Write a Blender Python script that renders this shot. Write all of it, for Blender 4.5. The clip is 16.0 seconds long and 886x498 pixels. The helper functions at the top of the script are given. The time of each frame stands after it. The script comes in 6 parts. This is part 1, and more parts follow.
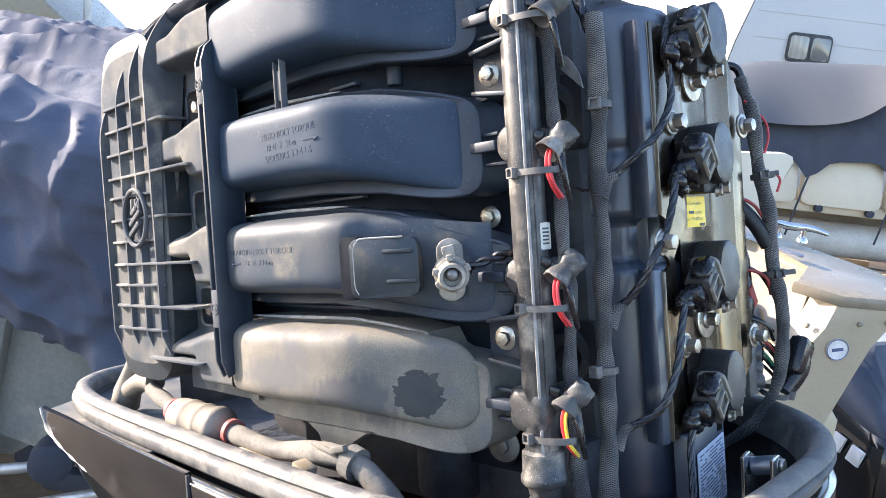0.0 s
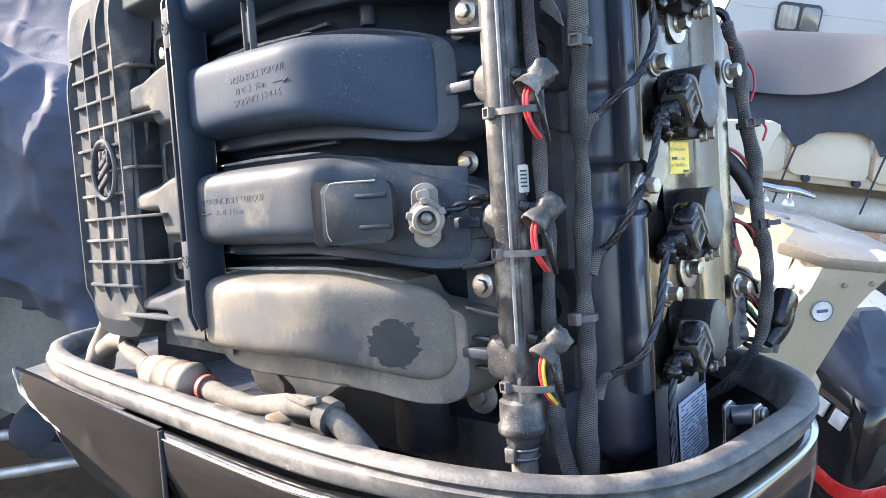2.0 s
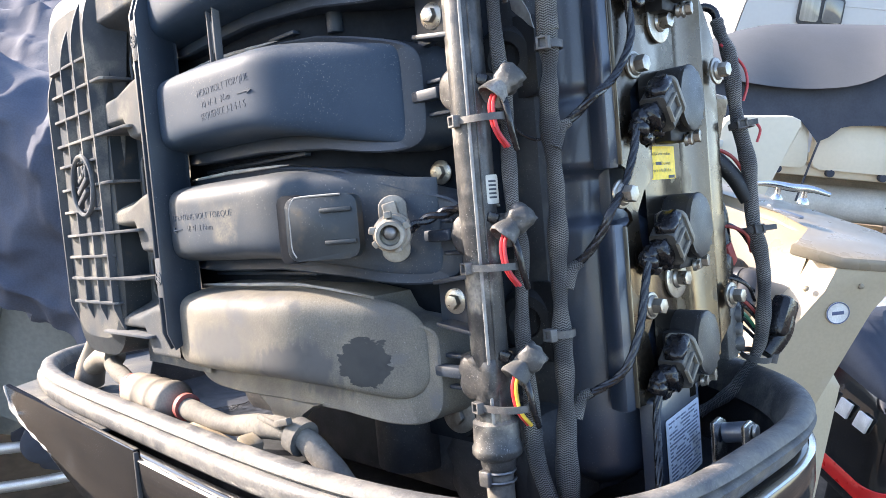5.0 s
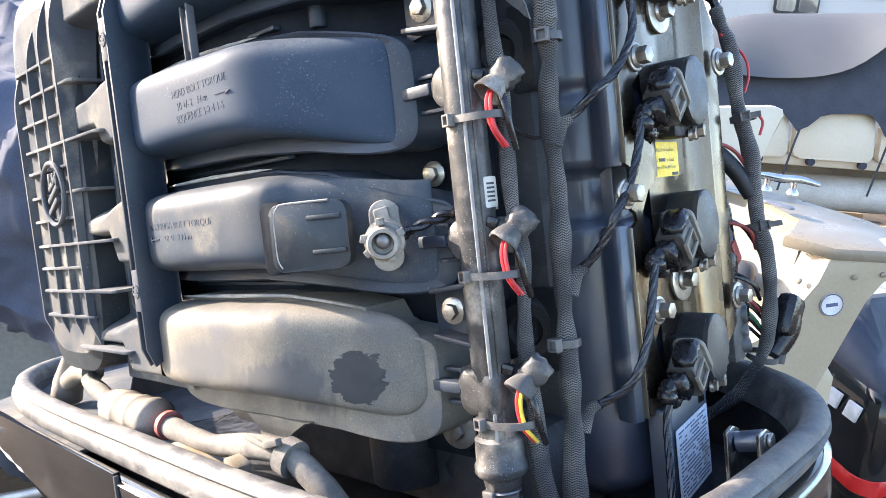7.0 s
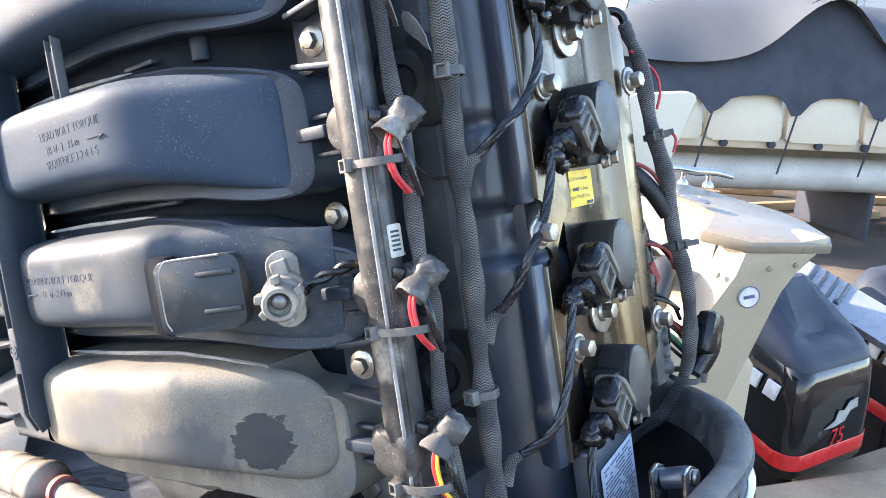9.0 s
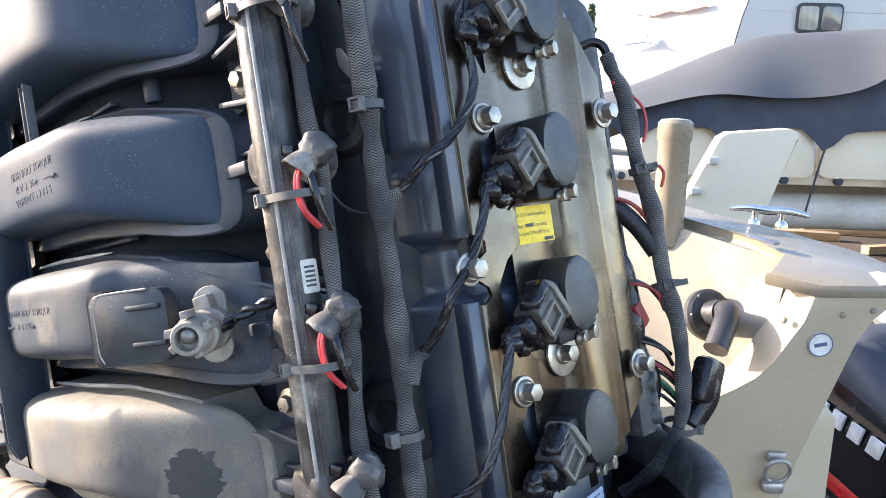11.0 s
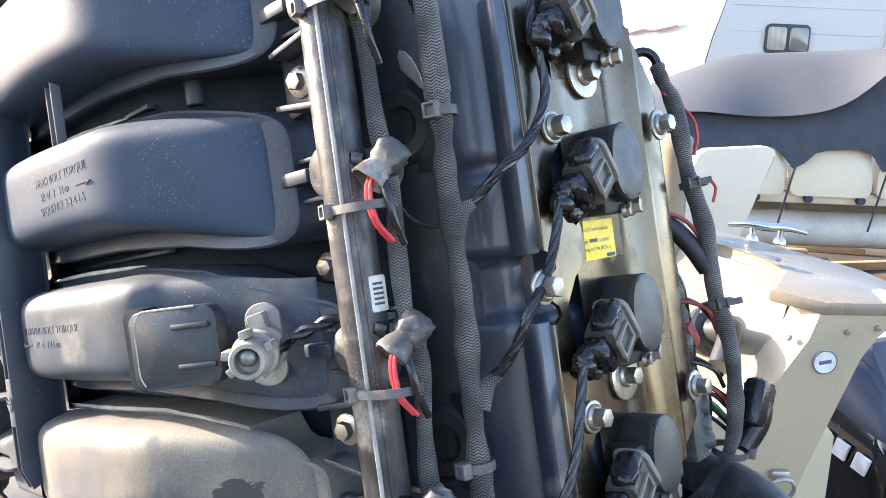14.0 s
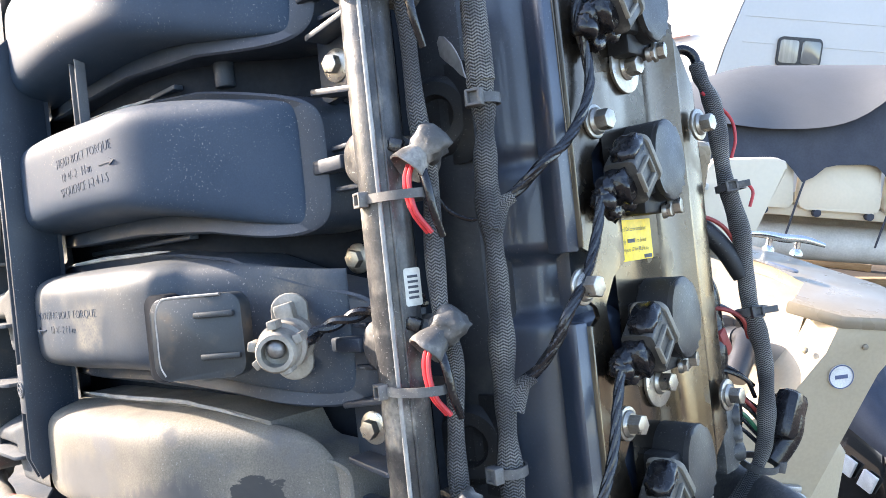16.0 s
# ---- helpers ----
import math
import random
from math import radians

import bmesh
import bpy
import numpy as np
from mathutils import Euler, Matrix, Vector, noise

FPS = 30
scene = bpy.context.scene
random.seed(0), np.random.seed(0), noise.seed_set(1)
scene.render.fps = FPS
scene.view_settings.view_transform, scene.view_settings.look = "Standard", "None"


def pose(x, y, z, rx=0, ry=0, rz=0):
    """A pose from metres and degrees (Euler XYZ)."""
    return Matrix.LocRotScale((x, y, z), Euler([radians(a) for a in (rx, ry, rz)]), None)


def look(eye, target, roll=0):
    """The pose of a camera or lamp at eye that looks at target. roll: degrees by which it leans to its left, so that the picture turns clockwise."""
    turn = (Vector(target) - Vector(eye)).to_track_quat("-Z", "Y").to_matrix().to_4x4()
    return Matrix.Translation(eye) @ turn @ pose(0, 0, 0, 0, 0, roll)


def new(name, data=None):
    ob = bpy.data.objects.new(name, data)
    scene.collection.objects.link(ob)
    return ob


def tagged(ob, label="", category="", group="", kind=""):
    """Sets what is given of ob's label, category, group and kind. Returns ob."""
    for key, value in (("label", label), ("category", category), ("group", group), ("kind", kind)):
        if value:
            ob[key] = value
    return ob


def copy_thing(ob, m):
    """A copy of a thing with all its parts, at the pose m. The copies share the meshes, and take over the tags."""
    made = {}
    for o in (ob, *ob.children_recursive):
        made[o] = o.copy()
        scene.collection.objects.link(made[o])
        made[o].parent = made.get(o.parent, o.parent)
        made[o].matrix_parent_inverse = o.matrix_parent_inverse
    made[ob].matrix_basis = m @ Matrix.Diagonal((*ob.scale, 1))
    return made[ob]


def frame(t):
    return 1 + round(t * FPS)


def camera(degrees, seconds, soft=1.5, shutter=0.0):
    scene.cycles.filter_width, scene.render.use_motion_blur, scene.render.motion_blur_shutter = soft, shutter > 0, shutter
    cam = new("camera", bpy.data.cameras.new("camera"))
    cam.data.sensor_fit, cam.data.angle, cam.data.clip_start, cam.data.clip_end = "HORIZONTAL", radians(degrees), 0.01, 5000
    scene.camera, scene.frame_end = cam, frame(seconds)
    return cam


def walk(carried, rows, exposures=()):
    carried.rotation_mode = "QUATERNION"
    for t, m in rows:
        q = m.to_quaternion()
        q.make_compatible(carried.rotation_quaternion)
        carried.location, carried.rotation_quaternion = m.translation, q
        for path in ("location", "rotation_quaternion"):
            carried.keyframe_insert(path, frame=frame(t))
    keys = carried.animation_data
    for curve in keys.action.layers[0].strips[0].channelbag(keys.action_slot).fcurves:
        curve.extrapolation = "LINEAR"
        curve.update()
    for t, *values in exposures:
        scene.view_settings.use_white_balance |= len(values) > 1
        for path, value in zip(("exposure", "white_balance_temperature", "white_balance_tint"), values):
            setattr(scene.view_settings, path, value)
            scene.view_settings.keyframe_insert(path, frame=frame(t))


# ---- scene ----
cam = camera(60.7, 16.0, soft=0.45)
METRES, EYE, TRIM, TURN = 0.64, 1.5, -14.4, 45.0
ROWS = [
    (0.0, 0.0, 0.0, 0.0, -0.09, -1.34, 3.71),
    (0.5, 0.016, -0.0032, -0.0197, -1.03, -1.91, 4.17),
    (1.0, 0.0292, 0.0046, -0.0328, -1.38, -2.52, 4.37),
    (1.5, 0.0303, 0.0102, -0.0368, -1.1, -2.8, 4.31),
    (2.0, 0.0129, 0.0253, -0.0314, -0.92, -3.44, 3.84),
    (2.5, 0.0134, 0.0407, -0.0309, -0.95, -3.69, 3.87),
    (3.0, 0.0284, 0.0336, -0.0293, -1.14, -3.46, 4.38),
    (3.5, 0.0347, 0.0256, -0.0208, -0.88, -3.2, 4.66),
    (4.0, 0.0559, 0.0204, -0.0253, 0.33, -2.86, 4.36),
    (6.5, 0.0617, 0.1083, -0.0222, 0.45, -3.71, 5.74),
    (7.0, 0.0573, 0.1046, -0.0153, -0.57, -3.64, 6.07),
    (7.5, 0.0785, 0.0978, 0.0061, -1.89, -4.55, 6.53),
    (8.0, 0.0432, 0.1369, -0.0241, -3.5, -5.07, 7.42),
    (8.5, 0.0189, 0.1571, -0.0146, -5.31, -5.86, 7.84),
    (9.0, 0.0868, 0.1542, 0.0331, -6.12, -5.25, 8.22),
    (9.5, 0.1581, 0.1493, 0.0235, -4.38, -4.02, 8.43),
    (12.0, 0.2538, 0.1733, -0.0031, 3.61, -0.11, 8.17),
    (12.5, 0.1734, 0.2446, 0.0218, 1.6, 0.1, 7.89),
    (13.0, 0.1456, 0.2692, 0.022, -0.02, -0.27, 7.4),
    (13.5, 0.1424, 0.2573, 0.0267, -0.54, -0.35, 7.54),
    (14.0, 0.1592, 0.2068, 0.017, -0.28, -0.17, 7.87),
    (14.5, 0.1672, 0.1934, 0.0087, 0.29, -0.25, 7.9),
    (15.0, 0.1763, 0.1763, 0.0011, 0.85, -0.46, 7.52),
    (15.5, 0.1591, 0.1992, -0.0004, 0.97, -0.37, 6.69),
    (16.0, 0.1324, 0.2316, 0.0131, -0.04, 0.06, 5.99),
]
# the motor is trimmed up; the camera's rows are square to its crankshaft
TILTED = pose(0, 0, EYE, 0, TRIM, 0)
walk(cam, [(t, TILTED @ pose(0, 0, 0, 0, 0, TURN) @ pose(METRES * x, METRES * y, METRES * z, 90 + pitch, roll, yaw)) for t, x, y, z, yaw, pitch, roll in ROWS],
     exposures=((0.0, 2.40, 6900, 17), (3.0, 2.48, 6900, 17), (4.0, 2.42, 6950, 17), (6.5, 2.62, 7000, 17), (9.0, 2.76, 7000, 17), (12.0, 2.34, 7300, 18), (12.5, 2.40, 7300, 18), (13.0, 2.56, 7250, 18), (13.5, 2.66, 7250, 18), (16.0, 2.77, 7150, 17)))

# ---- sky, sun, light ----
SUN_MOTOR = Vector((-0.86, -0.53, 0.66)).normalized()
SUN = TILTED.to_3x3() @ SUN_MOTOR
world = bpy.data.worlds.new("sky")
scene.world = world
world.use_nodes = True
wn = world.node_tree
sky = wn.nodes.new("ShaderNodeTexSky")
sky.sky_type, sky.sun_disc = "NISHITA", False
sky.sun_elevation, sky.sun_rotation = math.asin(SUN.z), math.atan2(SUN.x, SUN.y)
sky.air_density, sky.dust_density, sky.altitude = 1.0, 1.0, 200
sky.ozone_density = 2.5
wn.nodes["Background"].inputs["Strength"].default_value = 0.142
wn.links.new(sky.outputs[0], wn.nodes["Background"].inputs["Color"])
sun_data = bpy.data.lights.new("sun", "SUN")
sun_data.energy, sun_data.angle, sun_data.color = 3.3, radians(0.53), (1.0, 0.925, 0.82)
sun_lamp = new("sun", sun_data)
sun_lamp.matrix_world = look((0, 0, 30), Vector((0, 0, 30)) - SUN)


# ---- materials ----
def mat(name, c1, c2=None, scale=30.0, rough=0.5, rough2=None, metal=0.0, bump=0.15, bscale=400.0, grain=0.12, dust=None, amount=0.0,
        dscale=18.0, top=0.0, spec=0.5, coat=0.0, streak=None, specks=0.0):
    """A surface: two colours in patches, fine grain, dust in patches or on upward sides, fine relief."""
    m = bpy.data.materials.new(name)
    m.use_nodes = True
    t = m.node_tree
    n, l = t.nodes, t.links
    b = n["Principled BSDF"]
    b.inputs["Metallic"].default_value = metal
    b.inputs["Specular IOR Level"].default_value = spec
    b.inputs["Coat Weight"].default_value = coat
    b.inputs["Coat Roughness"].default_value = 0.06
    co = n.new("ShaderNodeTexCoord")
    at = co.outputs["Object"]
    if streak:
        sc = n.new("ShaderNodeMapping")
        sc.inputs["Scale"].default_value = streak
        l.new(at, sc.inputs[0])
        at = sc.outputs[0]

    def tex(s, detail=4.0, source=None):
        x = n.new("ShaderNodeTexNoise")
        x.inputs["Scale"].default_value, x.inputs["Detail"].default_value = s, detail
        l.new(source or at, x.inputs["Vector"])
        return x.outputs["Fac"]

    def ramp(fac, lo, hi, a=0.0, c=1.0):
        x = n.new("ShaderNodeMapRange")
        x.inputs[1].default_value, x.inputs[2].default_value, x.inputs[3].default_value, x.inputs[4].default_value = lo, hi, a, c
        x.interpolation_type = "SMOOTHSTEP"
        l.new(fac, x.inputs[0])
        return x.outputs[0]

    def blend(fac, a, c, mode="MIX"):
        x = n.new("ShaderNodeMix")
        x.data_type, x.blend_type = "RGBA", mode
        for sock, v in ((x.inputs[0], fac), (x.inputs[6], a), (x.inputs[7], c)):
            if isinstance(v, (int, float)):
                sock.default_value = v
            elif isinstance(v, (tuple, list)):
                sock.default_value = (*v[:3], 1)
            else:
                l.new(v, sock)
        return x.outputs[2]

    def mul(a, c, op="MULTIPLY"):
        x = n.new("ShaderNodeMath")
        x.operation, x.use_clamp = op, True
        for k, v in enumerate((a, c)):
            if isinstance(v, (int, float)):
                x.inputs[k].default_value = v
            else:
                l.new(v, x.inputs[k])
        return x.outputs[0]

    patch = ramp(tex(scale, 5), 0.35, 0.65)
    col = blend(patch, c1, c2 or [v * 0.75 for v in c1])
    g = tex(bscale, 3)
    col = blend(grain, col, blend(ramp(g, 0.3, 0.7), (0.25, 0.25, 0.25), (1.6, 1.6, 1.6)), "MULTIPLY")
    r = ramp(tex(scale * 2.3, 4), 0.3, 0.7, rough, rough2 if rough2 is not None else min(1, rough + 0.15))
    if dust:
        mask = ramp(tex(dscale, 6), 0.62 - 0.5 * amount, 0.82 - 0.5 * amount)
        if top:
            geo = n.new("ShaderNodeNewGeometry")
            sp = n.new("ShaderNodeSeparateXYZ")
            l.new(geo.outputs["Normal"], sp.inputs[0])
            up = ramp(sp.outputs[2], 0.15, 0.75)
            mask = mul(mask, mul(up, mul(ramp(tex(dscale * 5, 3), 0.2, 0.6, 0.4, 1.0), top)), "ADD")
        fine = mul(mask, ramp(tex(bscale * 0.6, 2), 0.25, 0.6, 0.55, 1.0))
        col = blend(fine, col, dust)
        r = mul(r, mul(mask, 0.3), "ADD")
    if specks:
        col = blend(mul(ramp(tex(850, 2), 0.64, 0.72), mul(ramp(tex(25, 3), 0.35, 0.7), specks)), col, (0.42, 0.41, 0.39))
    l.new(col, b.inputs["Base Color"])
    l.new(r, b.inputs["Roughness"])
    if bump:
        bm_ = n.new("ShaderNodeBump")
        bm_.inputs["Strength"].default_value, bm_.inputs["Distance"].default_value = bump, 0.0012
        l.new(mul(mul(g, 0.6), mul(tex(bscale * 0.2, 3), 0.5), "ADD"), bm_.inputs["Height"])
        l.new(bm_.outputs[0], b.inputs["Normal"])
    return m


DUST = (0.42, 0.37, 0.29)
# blue of the sky's reflection is put into these black plastics' base colours
M_PLASTIC = mat("moulded_black_plastic", (0.013, 0.022, 0.036), (0.022, 0.033, 0.049), 22, 0.42, 0.55, bump=0.10, bscale=900, dust=(0.24, 0.23, 0.205), amount=-0.15, top=0.06, specks=0.3, spec=0.45)
M_RUNNER = mat("dust_filmed_black_plastic", (0.019, 0.038, 0.066), (0.030, 0.051, 0.081), 13, 0.50, 0.62, bump=0.05, bscale=1300, grain=0.10, dust=(0.15, 0.152, 0.152), amount=-0.4, dscale=50, top=0.30, specks=0.36, spec=0.22)
M_FLANK = mat("dust_settled_plastic", (0.055, 0.066, 0.080), (0.110, 0.108, 0.102), 16, 0.70, 0.85, bump=0.25, bscale=900, grain=0.1, dust=(0.23, 0.215, 0.185), amount=0.2, dscale=20, top=0.10, specks=0.4, spec=0.15)
M_TAN_FILM = mat("tan_filmed_black_plastic", (0.018, 0.034, 0.056), (0.045, 0.055, 0.066), 16, 0.45, 0.6, bump=0.06, bscale=1200, grain=0.14, dust=(0.150, 0.140, 0.118), amount=0.16, dscale=24, top=0.25, specks=0.35, spec=0.4)
M_TAB = mat("worn_black_plastic_tab", (0.016, 0.024, 0.031), (0.026, 0.034, 0.041), 26, 0.42, 0.55, bump=0.06, bscale=900, dust=(0.085, 0.070, 0.054), amount=0.12, dscale=55, specks=0.35)
M_RIB = mat("sun_bleached_ribbed_plastic", (0.060, 0.070, 0.084), (0.10, 0.105, 0.112), 20, 0.65, 0.8, bump=0.25, bscale=1000, grain=0.08, dust=(0.25, 0.24, 0.215), amount=0.22, dscale=24, top=0.2, specks=0.3, spec=0.2)
# near-black navy carries the shade of the slot, flange and runner gaps
M_PIT = mat("shade_black_plastic", (0.010, 0.013, 0.018), (0.015, 0.018, 0.023), 40, 0.75, 0.9, bump=0.1, spec=0.1)
M_DARK = mat("soot_black_casting", (0.024, 0.026, 0.030), (0.038, 0.039, 0.042), 25, 0.5, 0.7, bump=0.3, bscale=500, dust=(0.10, 0.095, 0.085), amount=0.10, dscale=40, specks=0.3)
# bluish base paints some sky sheen onto the black
M_COVER = mat("semi_gloss_black_paint", (0.018, 0.030, 0.052), (0.026, 0.038, 0.060), 18, 0.40, 0.48, bump=0.06, bscale=600, dust=(0.2, 0.19, 0.17), amount=0.04, dscale=30, specks=0.2, spec=1.0, coat=0.3)
M_RAIL = mat("weathered_black_plastic_rail", (0.032, 0.033, 0.035), (0.070, 0.067, 0.063), 60, 0.30, 0.5, bump=0.2, bscale=700, grain=0.25, dust=(0.27, 0.247, 0.21), amount=0.18, dscale=42, specks=0.6)
M_BOOT = mat("grey_black_rubber_boot", (0.05, 0.05, 0.05), (0.085, 0.082, 0.077), 60, 0.45, 0.65, bump=0.25, bscale=900, dust=(0.3, 0.28, 0.25), amount=0.25, dscale=60, specks=0.4)
M_RUBBER = mat("dusty_rubber_seal", (0.066, 0.067, 0.070), (0.105, 0.103, 0.099), 35, 0.42, 0.62, bump=0.4, bscale=500, grain=0.25, dust=(0.170, 0.160, 0.143), amount=0.36, dscale=48, top=0.06, specks=0.5)
M_GLOSS = mat("glossy_black_cowl_paint", (0.007, 0.007, 0.008), (0.010, 0.010, 0.011), 10, 0.07, 0.16, bump=0.01, bscale=300, coat=0.25, grain=0.0, dust=(0.05, 0.05, 0.052), amount=0.05, dscale=16, specks=0.25)
M_PLATE = mat("brushed_grey_metal_plate", (0.185, 0.146, 0.108), (0.130, 0.106, 0.081), 16, 0.17, 0.30, metal=0.95, bump=0.05, bscale=700, grain=0.12, dust=(0.20, 0.17, 0.13), amount=0.16, dscale=38, specks=0.4)
M_PLATE2 = mat("ribbed_plate_edge_metal", (0.23, 0.20, 0.15), (0.10, 0.095, 0.085), 60, 0.28, 0.45, metal=0.85, bump=0.08, bscale=900, streak=(1, 1, 0.06))
M_CAP = mat("satin_black_coil_cap", (0.036, 0.037, 0.039), (0.050, 0.049, 0.048), 30, 0.36, 0.48, bump=0.2, bscale=1200, specks=0.25)
M_CONN = mat("grey_connector_plastic", (0.040, 0.039, 0.037), (0.056, 0.053, 0.048), 50, 0.4, 0.55, bump=0.1, bscale=1000, dust=(0.22, 0.20, 0.165), amount=0.12, dscale=90, specks=0.4)
M_COIL = mat("black_coil_plastic", (0.013, 0.0135, 0.015), (0.019, 0.019, 0.020), 40, 0.45, 0.6, bump=0.2, bscale=1200, specks=0.3)
M_COLLAR = mat("tan_dusted_connector_collar", (0.16, 0.145, 0.12), (0.24, 0.215, 0.17), 60, 0.55, 0.7, bump=0.2, bscale=900)
M_ZINC = mat("zinc_plated_bolt_steel", (0.43, 0.40, 0.35), (0.32, 0.29, 0.25), 90, 0.26, 0.45, metal=0.8, bump=0.12, bscale=900)
M_DULL = mat("dull_dark_bolt_steel", (0.25, 0.25, 0.25), (0.18, 0.17, 0.16), 90, 0.4, 0.55, metal=0.8, bump=0.15, bscale=900)
M_WIRE = mat("black_wire_tape", (0.006, 0.006, 0.008), (0.012, 0.012, 0.014), 90, 0.16, 0.32, bump=0.35, bscale=500, specks=0.15)
M_RED = mat("red_wire_insulation", (0.55, 0.04, 0.05), (0.45, 0.03, 0.035), 90, 0.35)
# pale wear on edges; also the colour of a bead highlight and a sun patch
M_WORN_SUN = mat("worn_edge_sun_patch_plastic", (0.36, 0.35, 0.33), (0.24, 0.235, 0.225), 70, 0.4, 0.55, bump=0.05)
M_FUSE = mat("dull_red_fuse_plastic", (0.34, 0.05, 0.04), (0.28, 0.045, 0.04), 60, 0.45)
M_BAND = mat("dusty_red_band", (0.42, 0.10, 0.09), (0.36, 0.13, 0.11), 60, 0.5)
M_YELLOW = mat("yellow_wire_insulation", (0.75, 0.5, 0.05), None, 90, 0.35)
M_GREEN = mat("green_wire_insulation", (0.03, 0.16, 0.08), None, 90, 0.35)
M_TIE = mat("weathered_black_nylon_tie", (0.06, 0.06, 0.062), (0.12, 0.115, 0.11), 70, 0.4, 0.6, bump=0.1, bscale=900, dust=(0.25, 0.23, 0.2), amount=0.12, dscale=50, specks=0.4)
M_NYLON = mat("dusty_white_nylon", (0.26, 0.220, 0.176), (0.205, 0.174, 0.136), 30, 0.45, 0.65, bump=0.2, bscale=600, dust=(0.19, 0.165, 0.13), amount=0.4, dscale=30)
M_HOSE = mat("dust_coated_rubber_hose", (0.075, 0.072, 0.066), (0.11, 0.104, 0.094), 40, 0.65, 0.8, bump=0.3, bscale=500, grain=0.2, dust=(0.185, 0.170, 0.145), amount=0.5, dscale=46, top=0.25, specks=0.4)
M_LABEL_Y = mat("yellow_printed_label", (0.92, 0.63, 0.015), (0.86, 0.57, 0.015), 40, 0.35, bump=0.02)
M_LABEL_W = mat("pale_blue_data_label", (0.82, 0.87, 0.93), (0.78, 0.83, 0.89), 50, 0.3, bump=0.02, dust=(0.45, 0.42, 0.36), amount=0.15)
M_STICKER = mat("white_code_sticker", (0.60, 0.57, 0.50), (0.50, 0.47, 0.40), 80, 0.4, bump=0.02)
M_INK = mat("dark_print", (0.05, 0.055, 0.07), None, 80, 0.5, bump=0)
M_PRINT = mat("blue_grey_print", (0.20, 0.24, 0.32), None, 80, 0.5, bump=0)
M_CHROME = mat("polished_steel", (0.75, 0.75, 0.74), (0.65, 0.64, 0.62), 60, 0.12, 0.25, metal=1.0, bump=0.03)
M_SENSOR = mat("dusty_grey_sensor_body", (0.20, 0.180, 0.150), (0.31, 0.285, 0.24), 80, 0.4, 0.6, bump=0.2, bscale=700, dust=(0.10, 0.095, 0.085), amount=0.15, dscale=90)


def braid_material():
    m = bpy.data.materials.new("woven_grey_black_sleeve")
    m.use_nodes = True
    n, l = m.node_tree.nodes, m.node_tree.links
    b = n["Principled BSDF"]
    uv = n.new("ShaderNodeTexCoord")
    sp = n.new("ShaderNodeSeparateXYZ")
    l.new(uv.outputs["UV"], sp.inputs[0])

    def op(kind, a, c=0.0):
        x = n.new("ShaderNodeMath")
        x.operation = kind
        for k, v in enumerate((a, c)):
            if isinstance(v, (int, float)):
                x.inputs[k].default_value = v
            else:
                l.new(v, x.inputs[k])
        return x.outputs[0]

    loose = n.new("ShaderNodeTexNoise")
    loose.inputs["Scale"].default_value, loose.inputs["Detail"].default_value = 130, 3
    l.new(uv.outputs["Object"], loose.inputs["Vector"])
    u = op("MULTIPLY", sp.outputs[0], 8.0)
    zig = op("ABSOLUTE", op("SUBTRACT", op("FRACT", u), 0.5))
    wave = op("SINE", op("ADD", op("MULTIPLY", sp.outputs[1], 2 * math.pi / 0.0015), op("ADD", op("MULTIPLY", zig, 11.0), op("MULTIPLY", loose.outputs["Fac"], 9.0))))
    col_gap = op("SINE", op("MULTIPLY", zig, 12.56))
    h = op("ADD", op("MULTIPLY", wave, 0.5), op("MULTIPLY", op("ABSOLUTE", col_gap), 0.35))
    rm = n.new("ShaderNodeMapRange")
    rm.inputs[1].default_value, rm.inputs[2].default_value = -0.25, 0.75
    l.new(h, rm.inputs[0])
    big = n.new("ShaderNodeTexNoise")
    big.inputs["Scale"].default_value = 35
    l.new(uv.outputs["Object"], big.inputs["Vector"])
    hi = n.new("ShaderNodeMix")
    hi.data_type = "RGBA"
    hi.inputs[6].default_value, hi.inputs[7].default_value = (0.125, 0.125, 0.127, 1), (0.37, 0.353, 0.32, 1)
    br = n.new("ShaderNodeMapRange")
    br.inputs[1].default_value, br.inputs[2].default_value = 0.4, 0.65
    l.new(big.outputs["Fac"], br.inputs[0])
    l.new(br.outputs[0], hi.inputs[0])
    mx = n.new("ShaderNodeMix")
    mx.data_type = "RGBA"
    mx.inputs[6].default_value = (0.008, 0.008, 0.009, 1)
    l.new(rm.outputs[0], mx.inputs[0])
    l.new(hi.outputs[2], mx.inputs[7])
    l.new(mx.outputs[2], b.inputs["Base Color"])
    b.inputs["Roughness"].default_value = 0.5
    bp = n.new("ShaderNodeBump")
    bp.inputs["Strength"].default_value, bp.inputs["Distance"].default_value = 0.9, 0.0007
    l.new(h, bp.inputs["Height"])
    l.new(bp.outputs[0], b.inputs["Normal"])
    return m


M_BRAID = braid_material()


